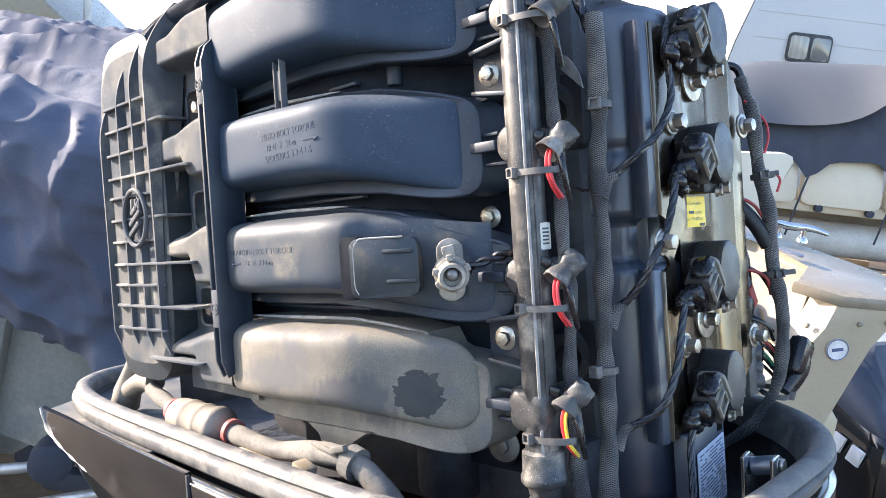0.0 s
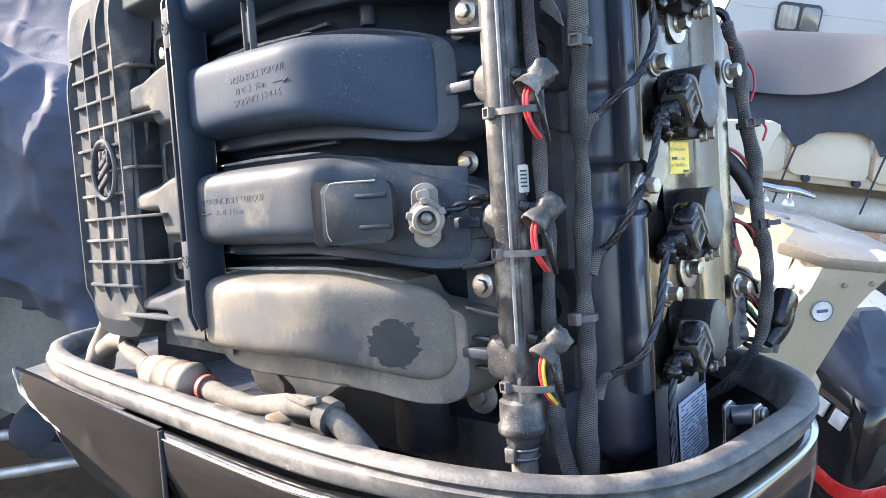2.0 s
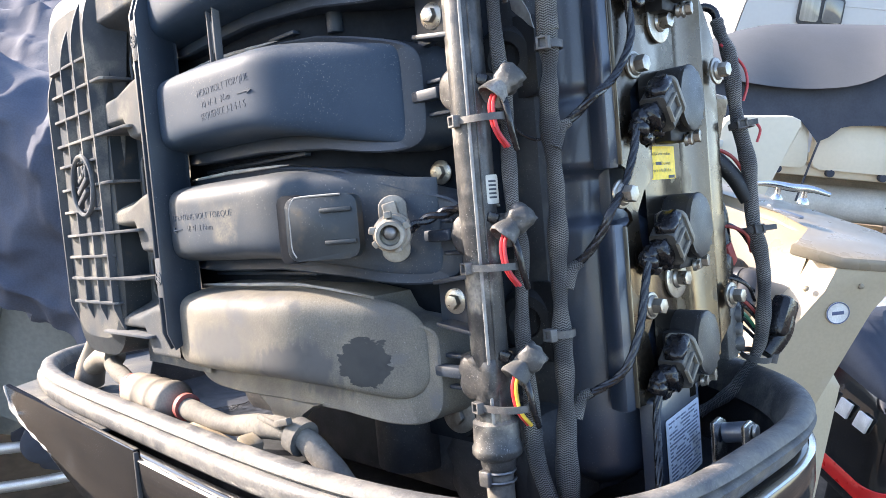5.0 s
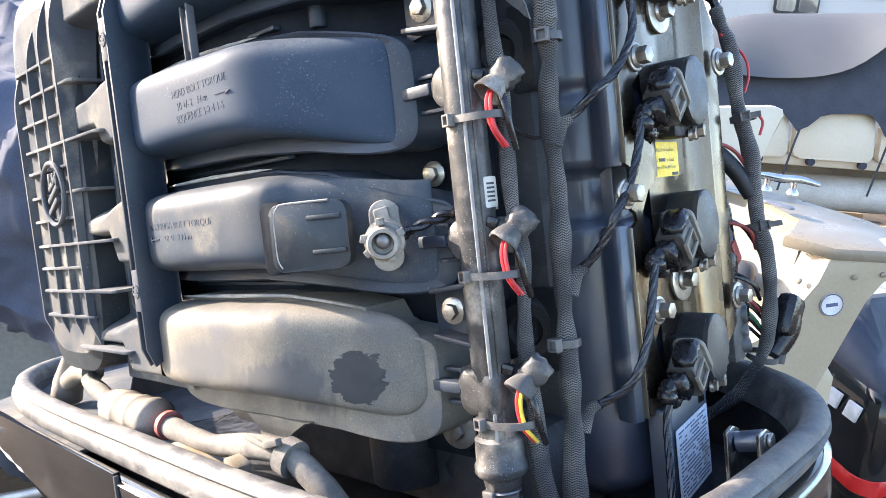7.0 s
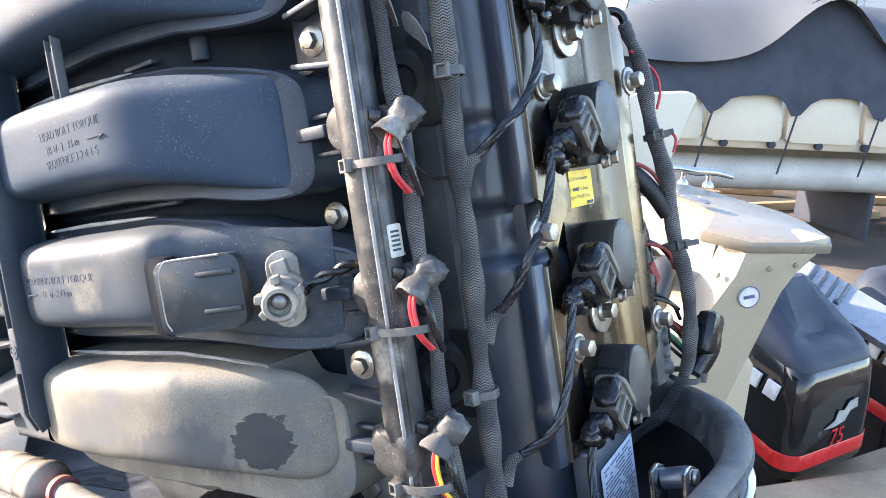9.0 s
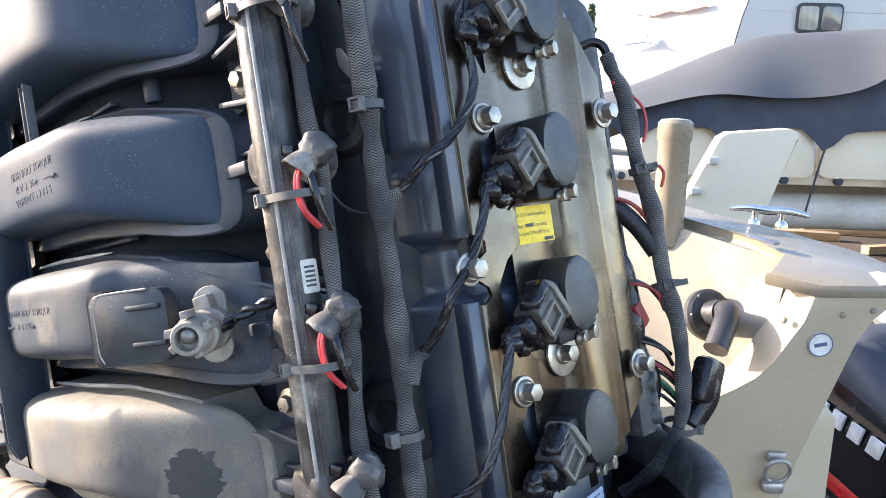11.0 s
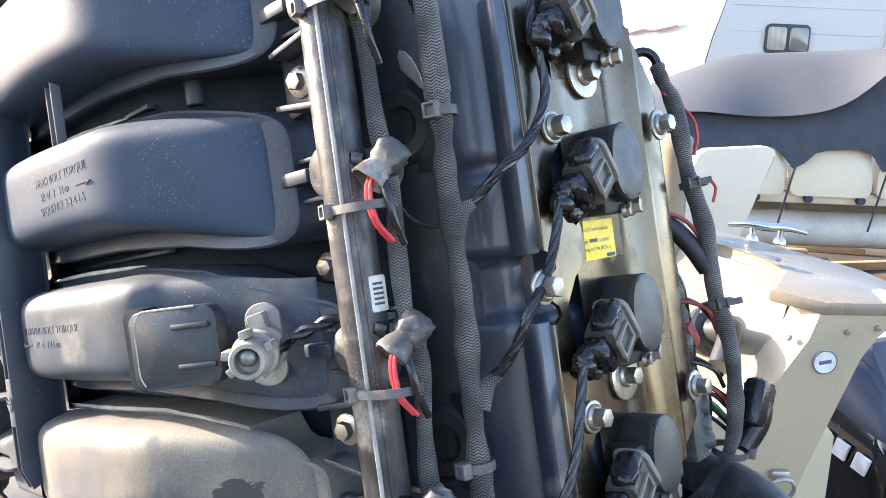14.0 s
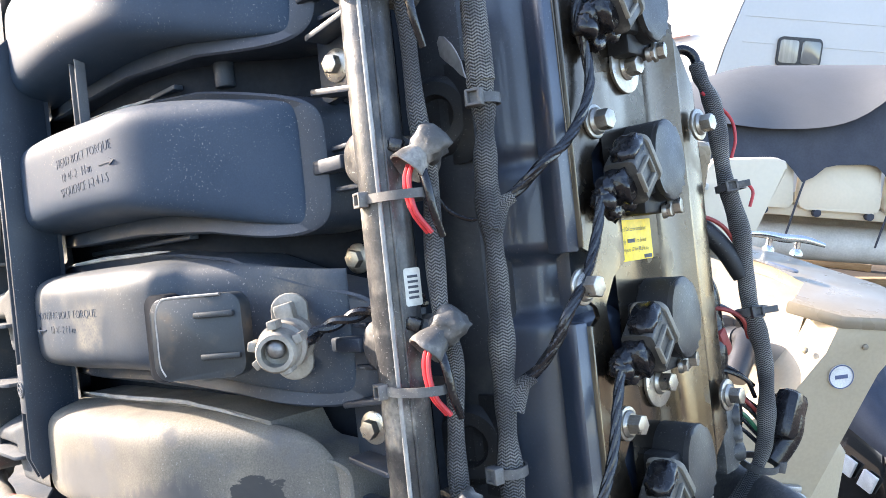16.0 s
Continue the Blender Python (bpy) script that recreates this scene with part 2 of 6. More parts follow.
def dusty_runner_material():
    """Lowest runner: a coat of tan dust with a ragged wiped patch and a brushed zone beside it."""
    m = mat("tan_dust_on_black_plastic", (0.178, 0.161, 0.130), (0.112, 0.105, 0.092), 24, 0.55, 0.75, bump=0.08, bscale=1100, grain=0.25, dust=(0.12, 0.12, 0.122), amount=0.2, dscale=45, specks=0.4)
    n, l = m.node_tree.nodes, m.node_tree.links
    b = n["Principled BSDF"]
    old = b.inputs["Base Color"].links[0].from_socket
    co = n.new("ShaderNodeTexCoord")

    def zone(centre, size, ragged, fine, lo, hi, stretch=(1, 1, 1)):
        mp = n.new("ShaderNodeMapping")
        mp.inputs["Scale"].default_value = stretch
        l.new(co.outputs["Object"], mp.inputs[0])
        nz = n.new("ShaderNodeTexNoise")
        nz.inputs["Scale"].default_value, nz.inputs["Detail"].default_value = fine, 6
        l.new(mp.outputs[0], nz.inputs["Vector"])
        sub = n.new("ShaderNodeVectorMath")
        sub.operation = "SUBTRACT"
        sub.inputs[1].default_value = centre
        l.new(co.outputs["Object"], sub.inputs[0])
        dv = n.new("ShaderNodeVectorMath")
        dv.operation = "DIVIDE"
        dv.inputs[1].default_value = size
        l.new(sub.outputs[0], dv.inputs[0])
        ln = n.new("ShaderNodeVectorMath")
        ln.operation = "LENGTH"
        l.new(dv.outputs[0], ln.inputs[0])
        ad = n.new("ShaderNodeMath")
        ad.operation = "MULTIPLY_ADD"
        ad.inputs[1].default_value = ragged
        l.new(nz.outputs["Fac"], ad.inputs[0])
        l.new(ln.outputs["Value"], ad.inputs[2])
        rg = n.new("ShaderNodeMapRange")
        rg.inputs[1].default_value, rg.inputs[2].default_value, rg.inputs[3].default_value, rg.inputs[4].default_value = lo, hi, 1, 0
        l.new(ad.outputs[0], rg.inputs[0])
        return rg.outputs[0]

    def over(fac, a, colour):
        x = n.new("ShaderNodeMix")
        x.data_type = "RGBA"
        l.new(fac, x.inputs[0])
        l.new(a, x.inputs[6])
        x.inputs[7].default_value = (*colour, 1)
        return x.outputs[2]

    c = over(zone((-0.447, 0.35, 1.378), (0.034, 0.2, 0.024), 1.1, 160, 1.3, 1.6, (1, 1, 0.35)), old, (0.075, 0.075, 0.076))
    c = over(zone((-0.52, 0.325, 1.396), (0.045, 0.2, 0.017), 1.2, 90, 1.2, 1.7, (1, 1, 0.4)), c, (0.105, 0.104, 0.102))
    c = over(zone((-0.4005, 0.37, 1.384), (0.0165, 0.2, 0.020), 0.9, 110, 1.32, 1.36, (1.0, 1.0, 2.2)), c, (0.030, 0.033, 0.035))
    l.new(c, b.inputs["Base Color"])
    return m


M_DUSTY = dusty_runner_material()


# ---- mesh helpers ----
def part(name, bm, material, parent=None, label="", sharp=38, smooth=True):
    """Links a bmesh as one mesh object, under a thing or a part."""
    bmesh.ops.recalc_face_normals(bm, faces=bm.faces)
    lim = radians(sharp)
    for f in bm.faces:
        f.smooth = smooth
    for e in bm.edges:
        if len(e.link_faces) == 2 and e.calc_face_angle(0) > lim:
            e.smooth = False
    me = bpy.data.meshes.new(name)
    bm.to_mesh(me)
    bm.free()
    me.materials.append(material)
    ob = new(name, me)
    if parent is not None:
        ob.parent = parent
    if label:
        ob["label"] = label
    return ob


def thing(name, m, label, category, group="", kind=""):
    e = new(name)
    e.matrix_world = m
    e.empty_display_size = 0.05
    return tagged(e, label, category, group, kind)


def box(bm, c, s, bev=0.0, turn=None, seg=2):
    m = Matrix.Translation(c) @ (turn or Matrix.Identity(4)) @ Matrix.Diagonal((*s, 1))
    got = bmesh.ops.create_cube(bm, size=1.0, matrix=m)
    if bev:
        es = list({e for v in got["verts"] for e in v.link_edges})
        bmesh.ops.bevel(bm, geom=es, offset=bev, segments=seg, profile=0.5, affect="EDGES")
    return bm


def cyl(bm, a, b, r, r2=None, seg=24, bev=0.0):
    a, b = Vector(a), Vector(b)
    d = b - a
    m = Matrix.Translation((a + b) / 2) @ d.to_track_quat("Z", "Y").to_matrix().to_4x4()
    got = bmesh.ops.create_cone(bm, cap_ends=True, segments=seg, radius1=r, radius2=r if r2 is None else r2, depth=d.length, matrix=m)
    if bev:
        fs = {f for v in got["verts"] for f in v.link_faces if len(f.verts) > 4}
        bmesh.ops.bevel(bm, geom=list({e for f in fs for e in f.edges}), offset=bev, segments=2, profile=0.5, affect="EDGES")
    return bm


def spline(pts, res=8):
    p = [Vector(q) for q in pts]
    p = [2 * p[0] - p[1]] + p + [2 * p[-1] - p[-2]]
    out = []
    for k in range(1, len(p) - 2):
        for s in range(res):
            t = s / res
            a, b, c, d = p[k - 1:k + 3]
            out.append(0.5 * (2 * b + (c - a) * t + (2 * a - 5 * b + 4 * c - d) * t * t + (3 * b - a - 3 * c + d) * t ** 3))
    out.append(p[-2])
    return out


def tube(bm, pts, r, seg=12, res=8, flat=1.0, closed=False, raw=False):
    """A tube along a smooth line; r may be a function of 0..1. Carries UV: turn round, and metres along."""
    line = [Vector(q) for q in pts] if raw else spline(pts, res)
    uv = bm.loops.layers.uv.verify()
    rings, dist, n = [], [0.0], len(line)
    t0 = (line[1] - line[0]).normalized()
    side = t0.orthogonal().normalized()
    for k, q in enumerate(line):
        if closed:
            t = (line[(k + 1) % n] - line[k - 1]).normalized()
        else:
            t = (line[min(k + 1, n - 1)] - line[max(k - 1, 0)]).normalized()
        side = (side - t * side.dot(t)).normalized()
        up = t.cross(side)
        rr = r(k / (n - 1)) if callable(r) else r
        rings.append([bm.verts.new(q + side * rr * math.cos(2 * math.pi * j / seg) + up * rr * flat * math.sin(2 * math.pi * j / seg)) for j in range(seg)])
        if k:
            dist.append(dist[-1] + (q - line[k - 1]).length)
    for k in range(n if closed else n - 1):
        k2 = (k + 1) % n
        for j in range(seg):
            j2 = (j + 1) % seg
            f = bm.faces.new((rings[k][j], rings[k][j2], rings[k2][j2], rings[k2][j]))
            for lp, (a, b) in zip(f.loops, ((j, k), (j + 1, k), (j + 1, k + 1), (j, k + 1))):
                lp[uv].uv = (a / seg, dist[b] if b < len(dist) else dist[-1])
    if not closed:
        bm.faces.new(rings[0][::-1])
        bm.faces.new(rings[-1])
    return bm


def twisted(bm, pts, r, strands=2, pitch=0.02, seg=8, res=14):
    """Strands twisted round each other along a smooth line."""
    line = spline(pts, res)
    side = (line[1] - line[0]).orthogonal().normalized()
    offs, d = [], 0.0
    for k, q in enumerate(line):
        t = (line[min(k + 1, len(line) - 1)] - line[max(k - 1, 0)]).normalized()
        side = (side - t * side.dot(t)).normalized()
        if k:
            d += (q - line[k - 1]).length
        offs.append((q, side.copy(), t.cross(side), d))
    for s in range(strands):
        tube(bm, [q + r * 0.7 * (a * math.cos(6.283 * (d / pitch + s / strands)) + b * math.sin(6.283 * (d / pitch + s / strands))) for q, a, b, d in offs], r, seg, raw=True)
    return bm


def prism(bm, outline, put, lo, hi, bev=0.0):
    """A flat outline given thickness; put(u, v, w) places it."""
    bot = [bm.verts.new(put(u, v, lo)) for u, v in outline]
    top = [bm.verts.new(put(u, v, hi)) for u, v in outline]
    n = len(outline)
    faces = [bm.faces.new(bot[::-1]), bm.faces.new(top)]
    for k in range(n):
        bm.faces.new((bot[k], bot[(k + 1) % n], top[(k + 1) % n], top[k]))
    if bev:
        bmesh.ops.bevel(bm, geom=list({e for f in faces for e in f.edges}), offset=bev, segments=2, profile=0.5, affect="EDGES")
    return bm


def grid(bm, fn, nu, nv, wrap=False):
    vs = [[bm.verts.new(fn(i / (nu if wrap else nu - 1), j / (nv - 1))) for j in range(nv)] for i in range(nu)]
    for i in range(nu if wrap else nu - 1):
        for j in range(nv - 1):
            i2 = (i + 1) % nu
            bm.faces.new((vs[i][j], vs[i2][j], vs[i2][j + 1], vs[i][j + 1]))
    return vs


def lathe(bm, a, d, prof, seg=32):
    """A turned shape: profile of (distance along d, radius) from the point a."""
    a, d = Vector(a), Vector(d).normalized()
    s = d.orthogonal().normalized()
    t = d.cross(s)
    vs = grid(bm, lambda u, v: a + d * prof[round(v * (len(prof) - 1))][0] + prof[round(v * (len(prof) - 1))][1] * (s * math.cos(6.2831853 * u) + t * math.sin(6.2831853 * u)), seg, len(prof), True)
    for k in (0, -1):
        if prof[k][1] > 1e-4:
            bm.faces.new([r[k] for r in vs])
    return bm


def rounded(w, h, r, seg=5):
    """Corner-rounded rectangle outline about 0."""
    out = []
    for cx, cy, a0 in ((w / 2 - r, h / 2 - r, 0), (-w / 2 + r, h / 2 - r, 90), (-w / 2 + r, -h / 2 + r, 180), (w / 2 - r, -h / 2 + r, 270)):
        for k in range(seg + 1):
            a = radians(a0 + 90 * k / seg)
            out.append((cx + r * math.cos(a), cy + r * math.sin(a)))
    return out


def crumple(bm, at, size, turn=None, amp=0.18, seed=0, sub=3, folds=2.2):
    """A lump of wrapped tape or soft rubber: a rounded block with creases."""
    m = Matrix.Translation(at) @ (turn or Matrix.Identity(4))
    got = bmesh.ops.create_icosphere(bm, subdivisions=sub, radius=1.0)
    for v in got["verts"]:
        q = v.co.copy()
        k = max(abs(q.x), abs(q.y), abs(q.z))
        q = q.lerp(q / k * 0.86, 0.55)
        d = 1 - amp * abs(noise.noise(q * folds + Vector((seed * 3.7, seed, 0)))) * 2 + amp * 0.4 * noise.noise(q * folds * 2.3 + Vector((0, seed, 9)))
        v.co = m @ Vector((q.x * size[0] * d, q.y * size[1] * d, q.z * size[2] * d))
    return bm


def smooth(x):
    x = min(1.0, max(0.0, x))
    return x * x * (3 - 2 * x)


def hexbolt(bm, at, d, af=0.010, high=0.006, flange=0.0, washer=0.0):
    """A hexagon head with a flange and a loose washer below, standing on the point at."""
    at, d = Vector(at), Vector(d).normalized()
    z = 0.0
    if washer:
        cyl(bm, at, at + d * 0.002, washer, seg=32, bev=0.0004)
        z = 0.002
    if flange:
        lathe(bm, at + d * z, d, [(0, flange), (0.0012, flange), (0.0026, af * 0.6)], 28)
        z += 0.002
    r = af / 2 / math.cos(radians(30))
    m = Matrix.Translation(at + d * (z + high / 2)) @ d.to_track_quat("Z", "Y").to_matrix().to_4x4() @ pose(0, 0, 0, 0, 0, 17)
    got = bmesh.ops.create_cone(bm, cap_ends=True, segments=6, radius1=r, radius2=r, depth=high, matrix=m)
    top = [f for f in {f for v in got["verts"] for f in v.link_faces} if len(f.verts) == 6 and (f.calc_center_median() - at).dot(d) > z + high * 0.9]
    bmesh.ops.bevel(bm, geom=list({e for f in top for e in f.edges}), offset=af * 0.09, segments=2, profile=0.6, affect="EDGES")
    return bm


def lettering(name, text, size, m, material, parent, deep=0.0004, wide=1.0, label="", bend=None, thin=0.0):
    """Raised or printed letters in the built-in font, as a mesh."""
    cu = bpy.data.curves.new(name, "FONT")
    cu.body, cu.size, cu.extrude = text, size, deep
    cu.resolution_u, cu.offset = 2, thin
    tmp = new(name, cu)
    bpy.context.view_layer.update()
    me = bpy.data.meshes.new_from_object(tmp.evaluated_get(bpy.context.evaluated_depsgraph_get()))
    bpy.data.objects.remove(tmp)
    flat = [v.co.z for v in me.vertices]
    me.transform(m @ Matrix.Diagonal((wide, 1, 1, 1)))
    if bend:
        for v, h in zip(me.vertices, flat):
            v.co.y = bend(v.co.x, v.co.z) - h
    me.materials.clear()
    me.materials.append(material)
    me.name = name
    ob = new(name, me)
    ob.parent = parent
    if label:
        ob["label"] = label
    return ob


def frame_of(at, right, up):
    """A matrix with its x along right, its y near up and its z out of the face."""
    r = Vector(right).normalized()
    z = r.cross(Vector(up)).normalized()
    u = z.cross(r)
    return Matrix.Translation(at) @ Matrix((r, u, z)).transposed().to_4x4()


# ---- the open outboard motor ----
motor = thing("outboard_motor", TILTED @ Matrix.Translation((0, 0, -EYE)), "black outboard motor with its top cowl off, engine exposed and dusty", "outboard motor")


def Y_face(x):
    def turn(s, w):
        u = min(1.0, max(0.0, s) / w)
        return w * (u ** 3 - u ** 4 / 2) + max(0.0, s - w)
    return 0.3215 + 0.16 * turn(x + 0.56, 0.08) + 0.50 * turn(x + 0.47, 0.04) - 0.15 * turn(x + 0.385, 0.03)


# engine block and head behind everything
b = bmesh.new()
box(b, (-0.575, 0.635, 1.49), (0.43, 0.33, 0.44), 0.03)
block = part("engine_block", b, M_DARK, motor, "soot-black engine block casting")

b = bmesh.new()
box(b, (-0.41, 0.57, 1.48), (0.18, 0.20, 0.40), 0.02)
part("cylinder_head", b, M_DARK, motor)
b = bmesh.new()
box(b, (-0.50, 0.50, 1.30), (0.36, 0.10, 0.08), 0.012)
part("sump_edge", b, M_DARK, motor)
b = bmesh.new()
cyl(b, (-0.455, 0.45, 1.28), (-0.455, 0.45, 1.34), 0.03, bev=0.004)
part("oil_filter_end", b, M_DARK, motor)
b = bmesh.new()
crumple(b, (-0.375, 0.472, 1.285), (0.052, 0.030, 0.045), None, 0.06, 4, 3, 1.0)
crumple(b, (-0.47, 0.470, 1.300), (0.060, 0.022, 0.036), None, 0.06, 6, 3, 1.0)
part("crankcase_bulge", b, M_DARK, motor, sharp=80)
part("drain_hose", tube(bmesh.new(), [(-0.352, 0.446, 1.345), (-0.350, 0.440, 1.320), (-0.352, 0.440, 1.290), (-0.350, 0.445, 1.24)], 0.0075, 14), M_COIL, motor)

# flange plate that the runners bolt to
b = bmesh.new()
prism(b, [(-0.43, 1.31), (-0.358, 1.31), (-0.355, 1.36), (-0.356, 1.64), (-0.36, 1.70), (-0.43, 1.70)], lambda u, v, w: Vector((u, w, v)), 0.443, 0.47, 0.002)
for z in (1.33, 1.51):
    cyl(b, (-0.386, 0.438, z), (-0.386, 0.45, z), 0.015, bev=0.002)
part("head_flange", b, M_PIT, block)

# rocker cover: smooth face, rounded corner, a waist at the middle bolt
ROCKER = spline([(-0.42, 0.476, 0), (-0.395, 0.4762, 0), (-0.37, 0.4767, 0), (-0.347, 0.4783, 0), (-0.327, 0.4815, 0), (-0.310, 0.4868, 0), (-0.2975, 0.4942, 0), (-0.2890, 0.5040, 0), (-0.2845, 0.516, 0), (-0.283, 0.54, 0)], 8)
b = bmesh.new()


def rocker(u, v):
    k = u * (len(ROCKER) - 1)
    i = min(int(k), len(ROCKER) - 2)
    q = ROCKER[i].lerp(ROCKER[i + 1], k - i)
    z = 1.268 + 0.402 * v
    waist = smooth((z - 1.462) / 0.007) * (1 - smooth((z - 1.497) / 0.007))
    ends = smooth((z - 1.268) / 0.03) * (1 - smooth((z - 1.65) / 0.02))
    groove = 0.004 * math.exp(-((z - 1.552) / 0.004) ** 2)
    inset = 0.011 * waist * smooth((q.x + 0.345) / 0.03) + 0.03 * (1 - ends) ** 2 + groove
    s_ = smooth((q.y - 0.48) / 0.022)
    out = Vector((0.12 + 0.83 * s_, -0.99 + 0.69 * s_, 0))
    return Vector((q.x, q.y, z)) - out * inset


grid(b, rocker, 48, 110)
part("rocker_cover", b, M_COVER, motor, "semi-gloss black rocker cover with rounded edge", sharp=70)
for z in (1.583, 1.398):
    b = bmesh.new()
    lathe(b, (-0.345, 0.476, z), (0.35, -0.94, 0), [(0, 0.024), (0.008, 0.023), (0.012, 0.019), (0.012, 0.012), (0.007, 0.010), (0.007, 0.001)], 32)
    prism(b, rounded(0.060, 0.056, 0.006), lambda u, v, w: Vector((-0.347 + u, 0.4775 - 0.37 * u * 0.2 + w, z + v)), -0.005, 0.004, 0.001)
    part("core_plug", b, M_COIL, motor)

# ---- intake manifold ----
# back sheet this dark puts the shade between the runners into its colour
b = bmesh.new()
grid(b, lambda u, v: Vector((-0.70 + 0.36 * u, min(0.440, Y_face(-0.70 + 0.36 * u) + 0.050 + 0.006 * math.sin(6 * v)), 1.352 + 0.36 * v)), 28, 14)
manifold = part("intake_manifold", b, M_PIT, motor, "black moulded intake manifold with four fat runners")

RUNNERS = ((1.668, 0.035, 0.040, 0.045), (1.576, 0.031, 0.037, 0.041), (1.488, 0.031, 0.037, 0.040), (1.402, 0.032, 0.036, 0.052))


def centre_z(k, x):
    z = RUNNERS[k][0] - 0.017 * smooth((x + 0.47) / 0.13)
    return z + (0.05 * (x + 0.60) if k == 0 else 0.0)


def Y_ledge(x):
    return Y_face(x) + 0.034 - 0.027 * smooth((x + 0.47) / 0.10)


LEFT, RIGHT = -0.612, (-0.366, -0.368, -0.352, -0.366)


def half_high(k, x):
    end = (1 - 0.80 * min(1.0, max(0.0, (x + 0.415) / 0.049)) ** 5) ** 0.5 if k == 3 else 1.0
    return RUNNERS[k][1] * (1.0 + 0.06 * smooth((x + 0.5) / 0.1)) * end


def runner_y(k, x, ez):
    """Depth of a runner's skin; ez runs from -1 at its lower edge to 1 at its upper one."""
    ex = (x - (LEFT + RIGHT[k]) / 2) / ((RIGHT[k] - LEFT) / 2)
    rise = max(0.0, 1 - abs(ex) ** 7) ** 0.42 * max(0.0, 1 - abs(ez) ** 6.5) ** 0.48
    y = Y_ledge(x) - (Y_ledge(x) - Y_face(x)) * rise
    if k == 2:
        y += 0.006 * smooth((x + 0.437) / 0.004) * rise * (1 - 0.6 * smooth((x + 0.40) / 0.05))
    return y


def skin(k):
    return lambda x, z: runner_y(k, x, (z - centre_z(k, x)) / half_high(k, x))


def runner(k):
    zc, h, up, down = RUNNERS[k]
    x0, x1 = LEFT, RIGHT[k]
    xc, half = (x0 + x1) / 2, (x1 - x0) / 2
    bm = bmesh.new()

    def face(u, v):
        ex, ez = math.sin((u - 0.5) * math.pi), math.sin((v - 0.5) * math.pi)
        x = xc + half * ex
        return Vector((x, runner_y(k, x, ez), centre_z(k, x) + half_high(k, x) * ez))

    grid(bm, face, 72, 36)
    ob = part("runner", bm, M_DUSTY if k == 3 else M_TAN_FILM if k == 2 else M_RUNNER, manifold, "runner under a coat of tan dust with a wiped dark patch" if k == 3 else "", sharp=80)
    # ledge round the runner
    bm = bmesh.new()
    ring = []
    for s in range(96):
        a = 2 * math.pi * s / 96
        ex = math.copysign(abs(math.cos(a)) ** 0.28, math.cos(a))
        ez = math.copysign(abs(math.sin(a)) ** 0.34, math.sin(a))
        x = xc + 0.002 + (half + (0.006 if k == 3 else 0.012)) * ex
        top = up * (1 - 0.36 * smooth((x + 0.399) / 0.008)) if k == 3 else (up * (1 - 0.36 * smooth((x + 0.440) / 0.095)) if k == 2 else up)
        ring.append((x, centre_z(k, x) + (top if ez > 0 else down) * ez, ex, ez))
    outer = [[bm.verts.new((x, Y_ledge(x) + dy, z)) for x, z, ex, ez in ring] for dy in (-0.002, 0.0015, 0.032)]
    inner = [bm.verts.new((xc + (half - 0.004) * ex, Y_ledge(xc + (half - 0.004) * ex) + 0.0005, centre_z(k, xc + (half - 0.004) * ex) + half_high(k, xc + (half - 0.004) * ex) * 0.90 * ez)) for x, z, ex, ez in ring]
    mid = [bm.verts.new((x - 0.0012 * ex, Y_ledge(x) - 0.0035, z - 0.0012 * ez)) for x, z, ex, ez in ring]
    for s in range(96):
        s2 = (s + 1) % 96
        for p, q in ((inner, mid), (mid, outer[0]), (outer[0], outer[1]), (outer[1], outer[2])):
            bm.faces.new((p[s], p[s2], q[s2], q[s]))
    led = part("ledge", bm, M_DUSTY if k == 3 else M_PLASTIC, ob)
    bm = bmesh.new()
    xs = [LEFT + 0.016 + (0.135 if k != 3 else 0.190) * j / 14 for j in range(15)]
    tube(bm, [(x, Y_ledge(x) - 0.0036 + 0.0003 * math.sin(9 * j), centre_z(k, x) + up * (1 - 0.02 * abs(j - 7) / 7) - 0.0004) for j, x in enumerate(xs)], lambda u: 0.0013 * math.sin(math.pi * min(1, u * 1.02)) ** 0.4 + 0.00015, 6, 3)
    part("dusty_edge", bm, M_WORN_SUN, led)
    return ob


runners = [runner(k) for k in range(4)]

# raised letters on two runners
face2 = frame_of((-0.5145, 0.3210, 1.5785), (0.059, 0.0115, 0.0036), (0, 0, 1))
lettering("lettering", "HEAD BOLT TORQUE", 0.0078, face2, M_RUNNER, runners[1], 0.0002, 0.78, bend=skin(1), thin=-0.00022)
lettering("lettering", "10 +/- 2   N-m", 0.0078, face2 @ pose(0.004, -0.0088, 0), M_RUNNER, runners[1], 0.0002, 0.74, bend=skin(1), thin=-0.00022)
lettering("lettering", "SEQUENCE 3-2-4-1-5", 0.0078, face2 @ pose(0.0015, -0.0172, 0), M_RUNNER, runners[1], 0.0002, 0.74, bend=skin(1), thin=-0.00022)
face3 = frame_of((-0.5735, 0.3212, 1.4905), (0.06, 0.0035, 0.0003), (0, 0, 1))
lettering("lettering", "MOUNTING BOLT TORQUE", 0.0072, face3, M_RUNNER, runners[2], 0.0002, 0.96, bend=skin(2), thin=-0.0002)
lettering("lettering", "10 +/- 2 N-m", 0.0072, face3 @ pose(0.024, -0.0088, 0), M_RUNNER, runners[2], 0.0002, 0.98, bend=skin(2), thin=-0.0002)


def arrow(m, parent, way):
    bm = bmesh.new()
    prism(bm, [(0, -0.0004), (0.011, -0.0004), (0.010, -0.002), (0.0145, 0), (0.010, 0.002), (0.011, 0.0004), (0, 0.0004)], lambda u, v, w: m @ Vector((way * u, v, w)), -0.0003, 0.0007)
    part("arrow", bm, M_RUNNER, parent)


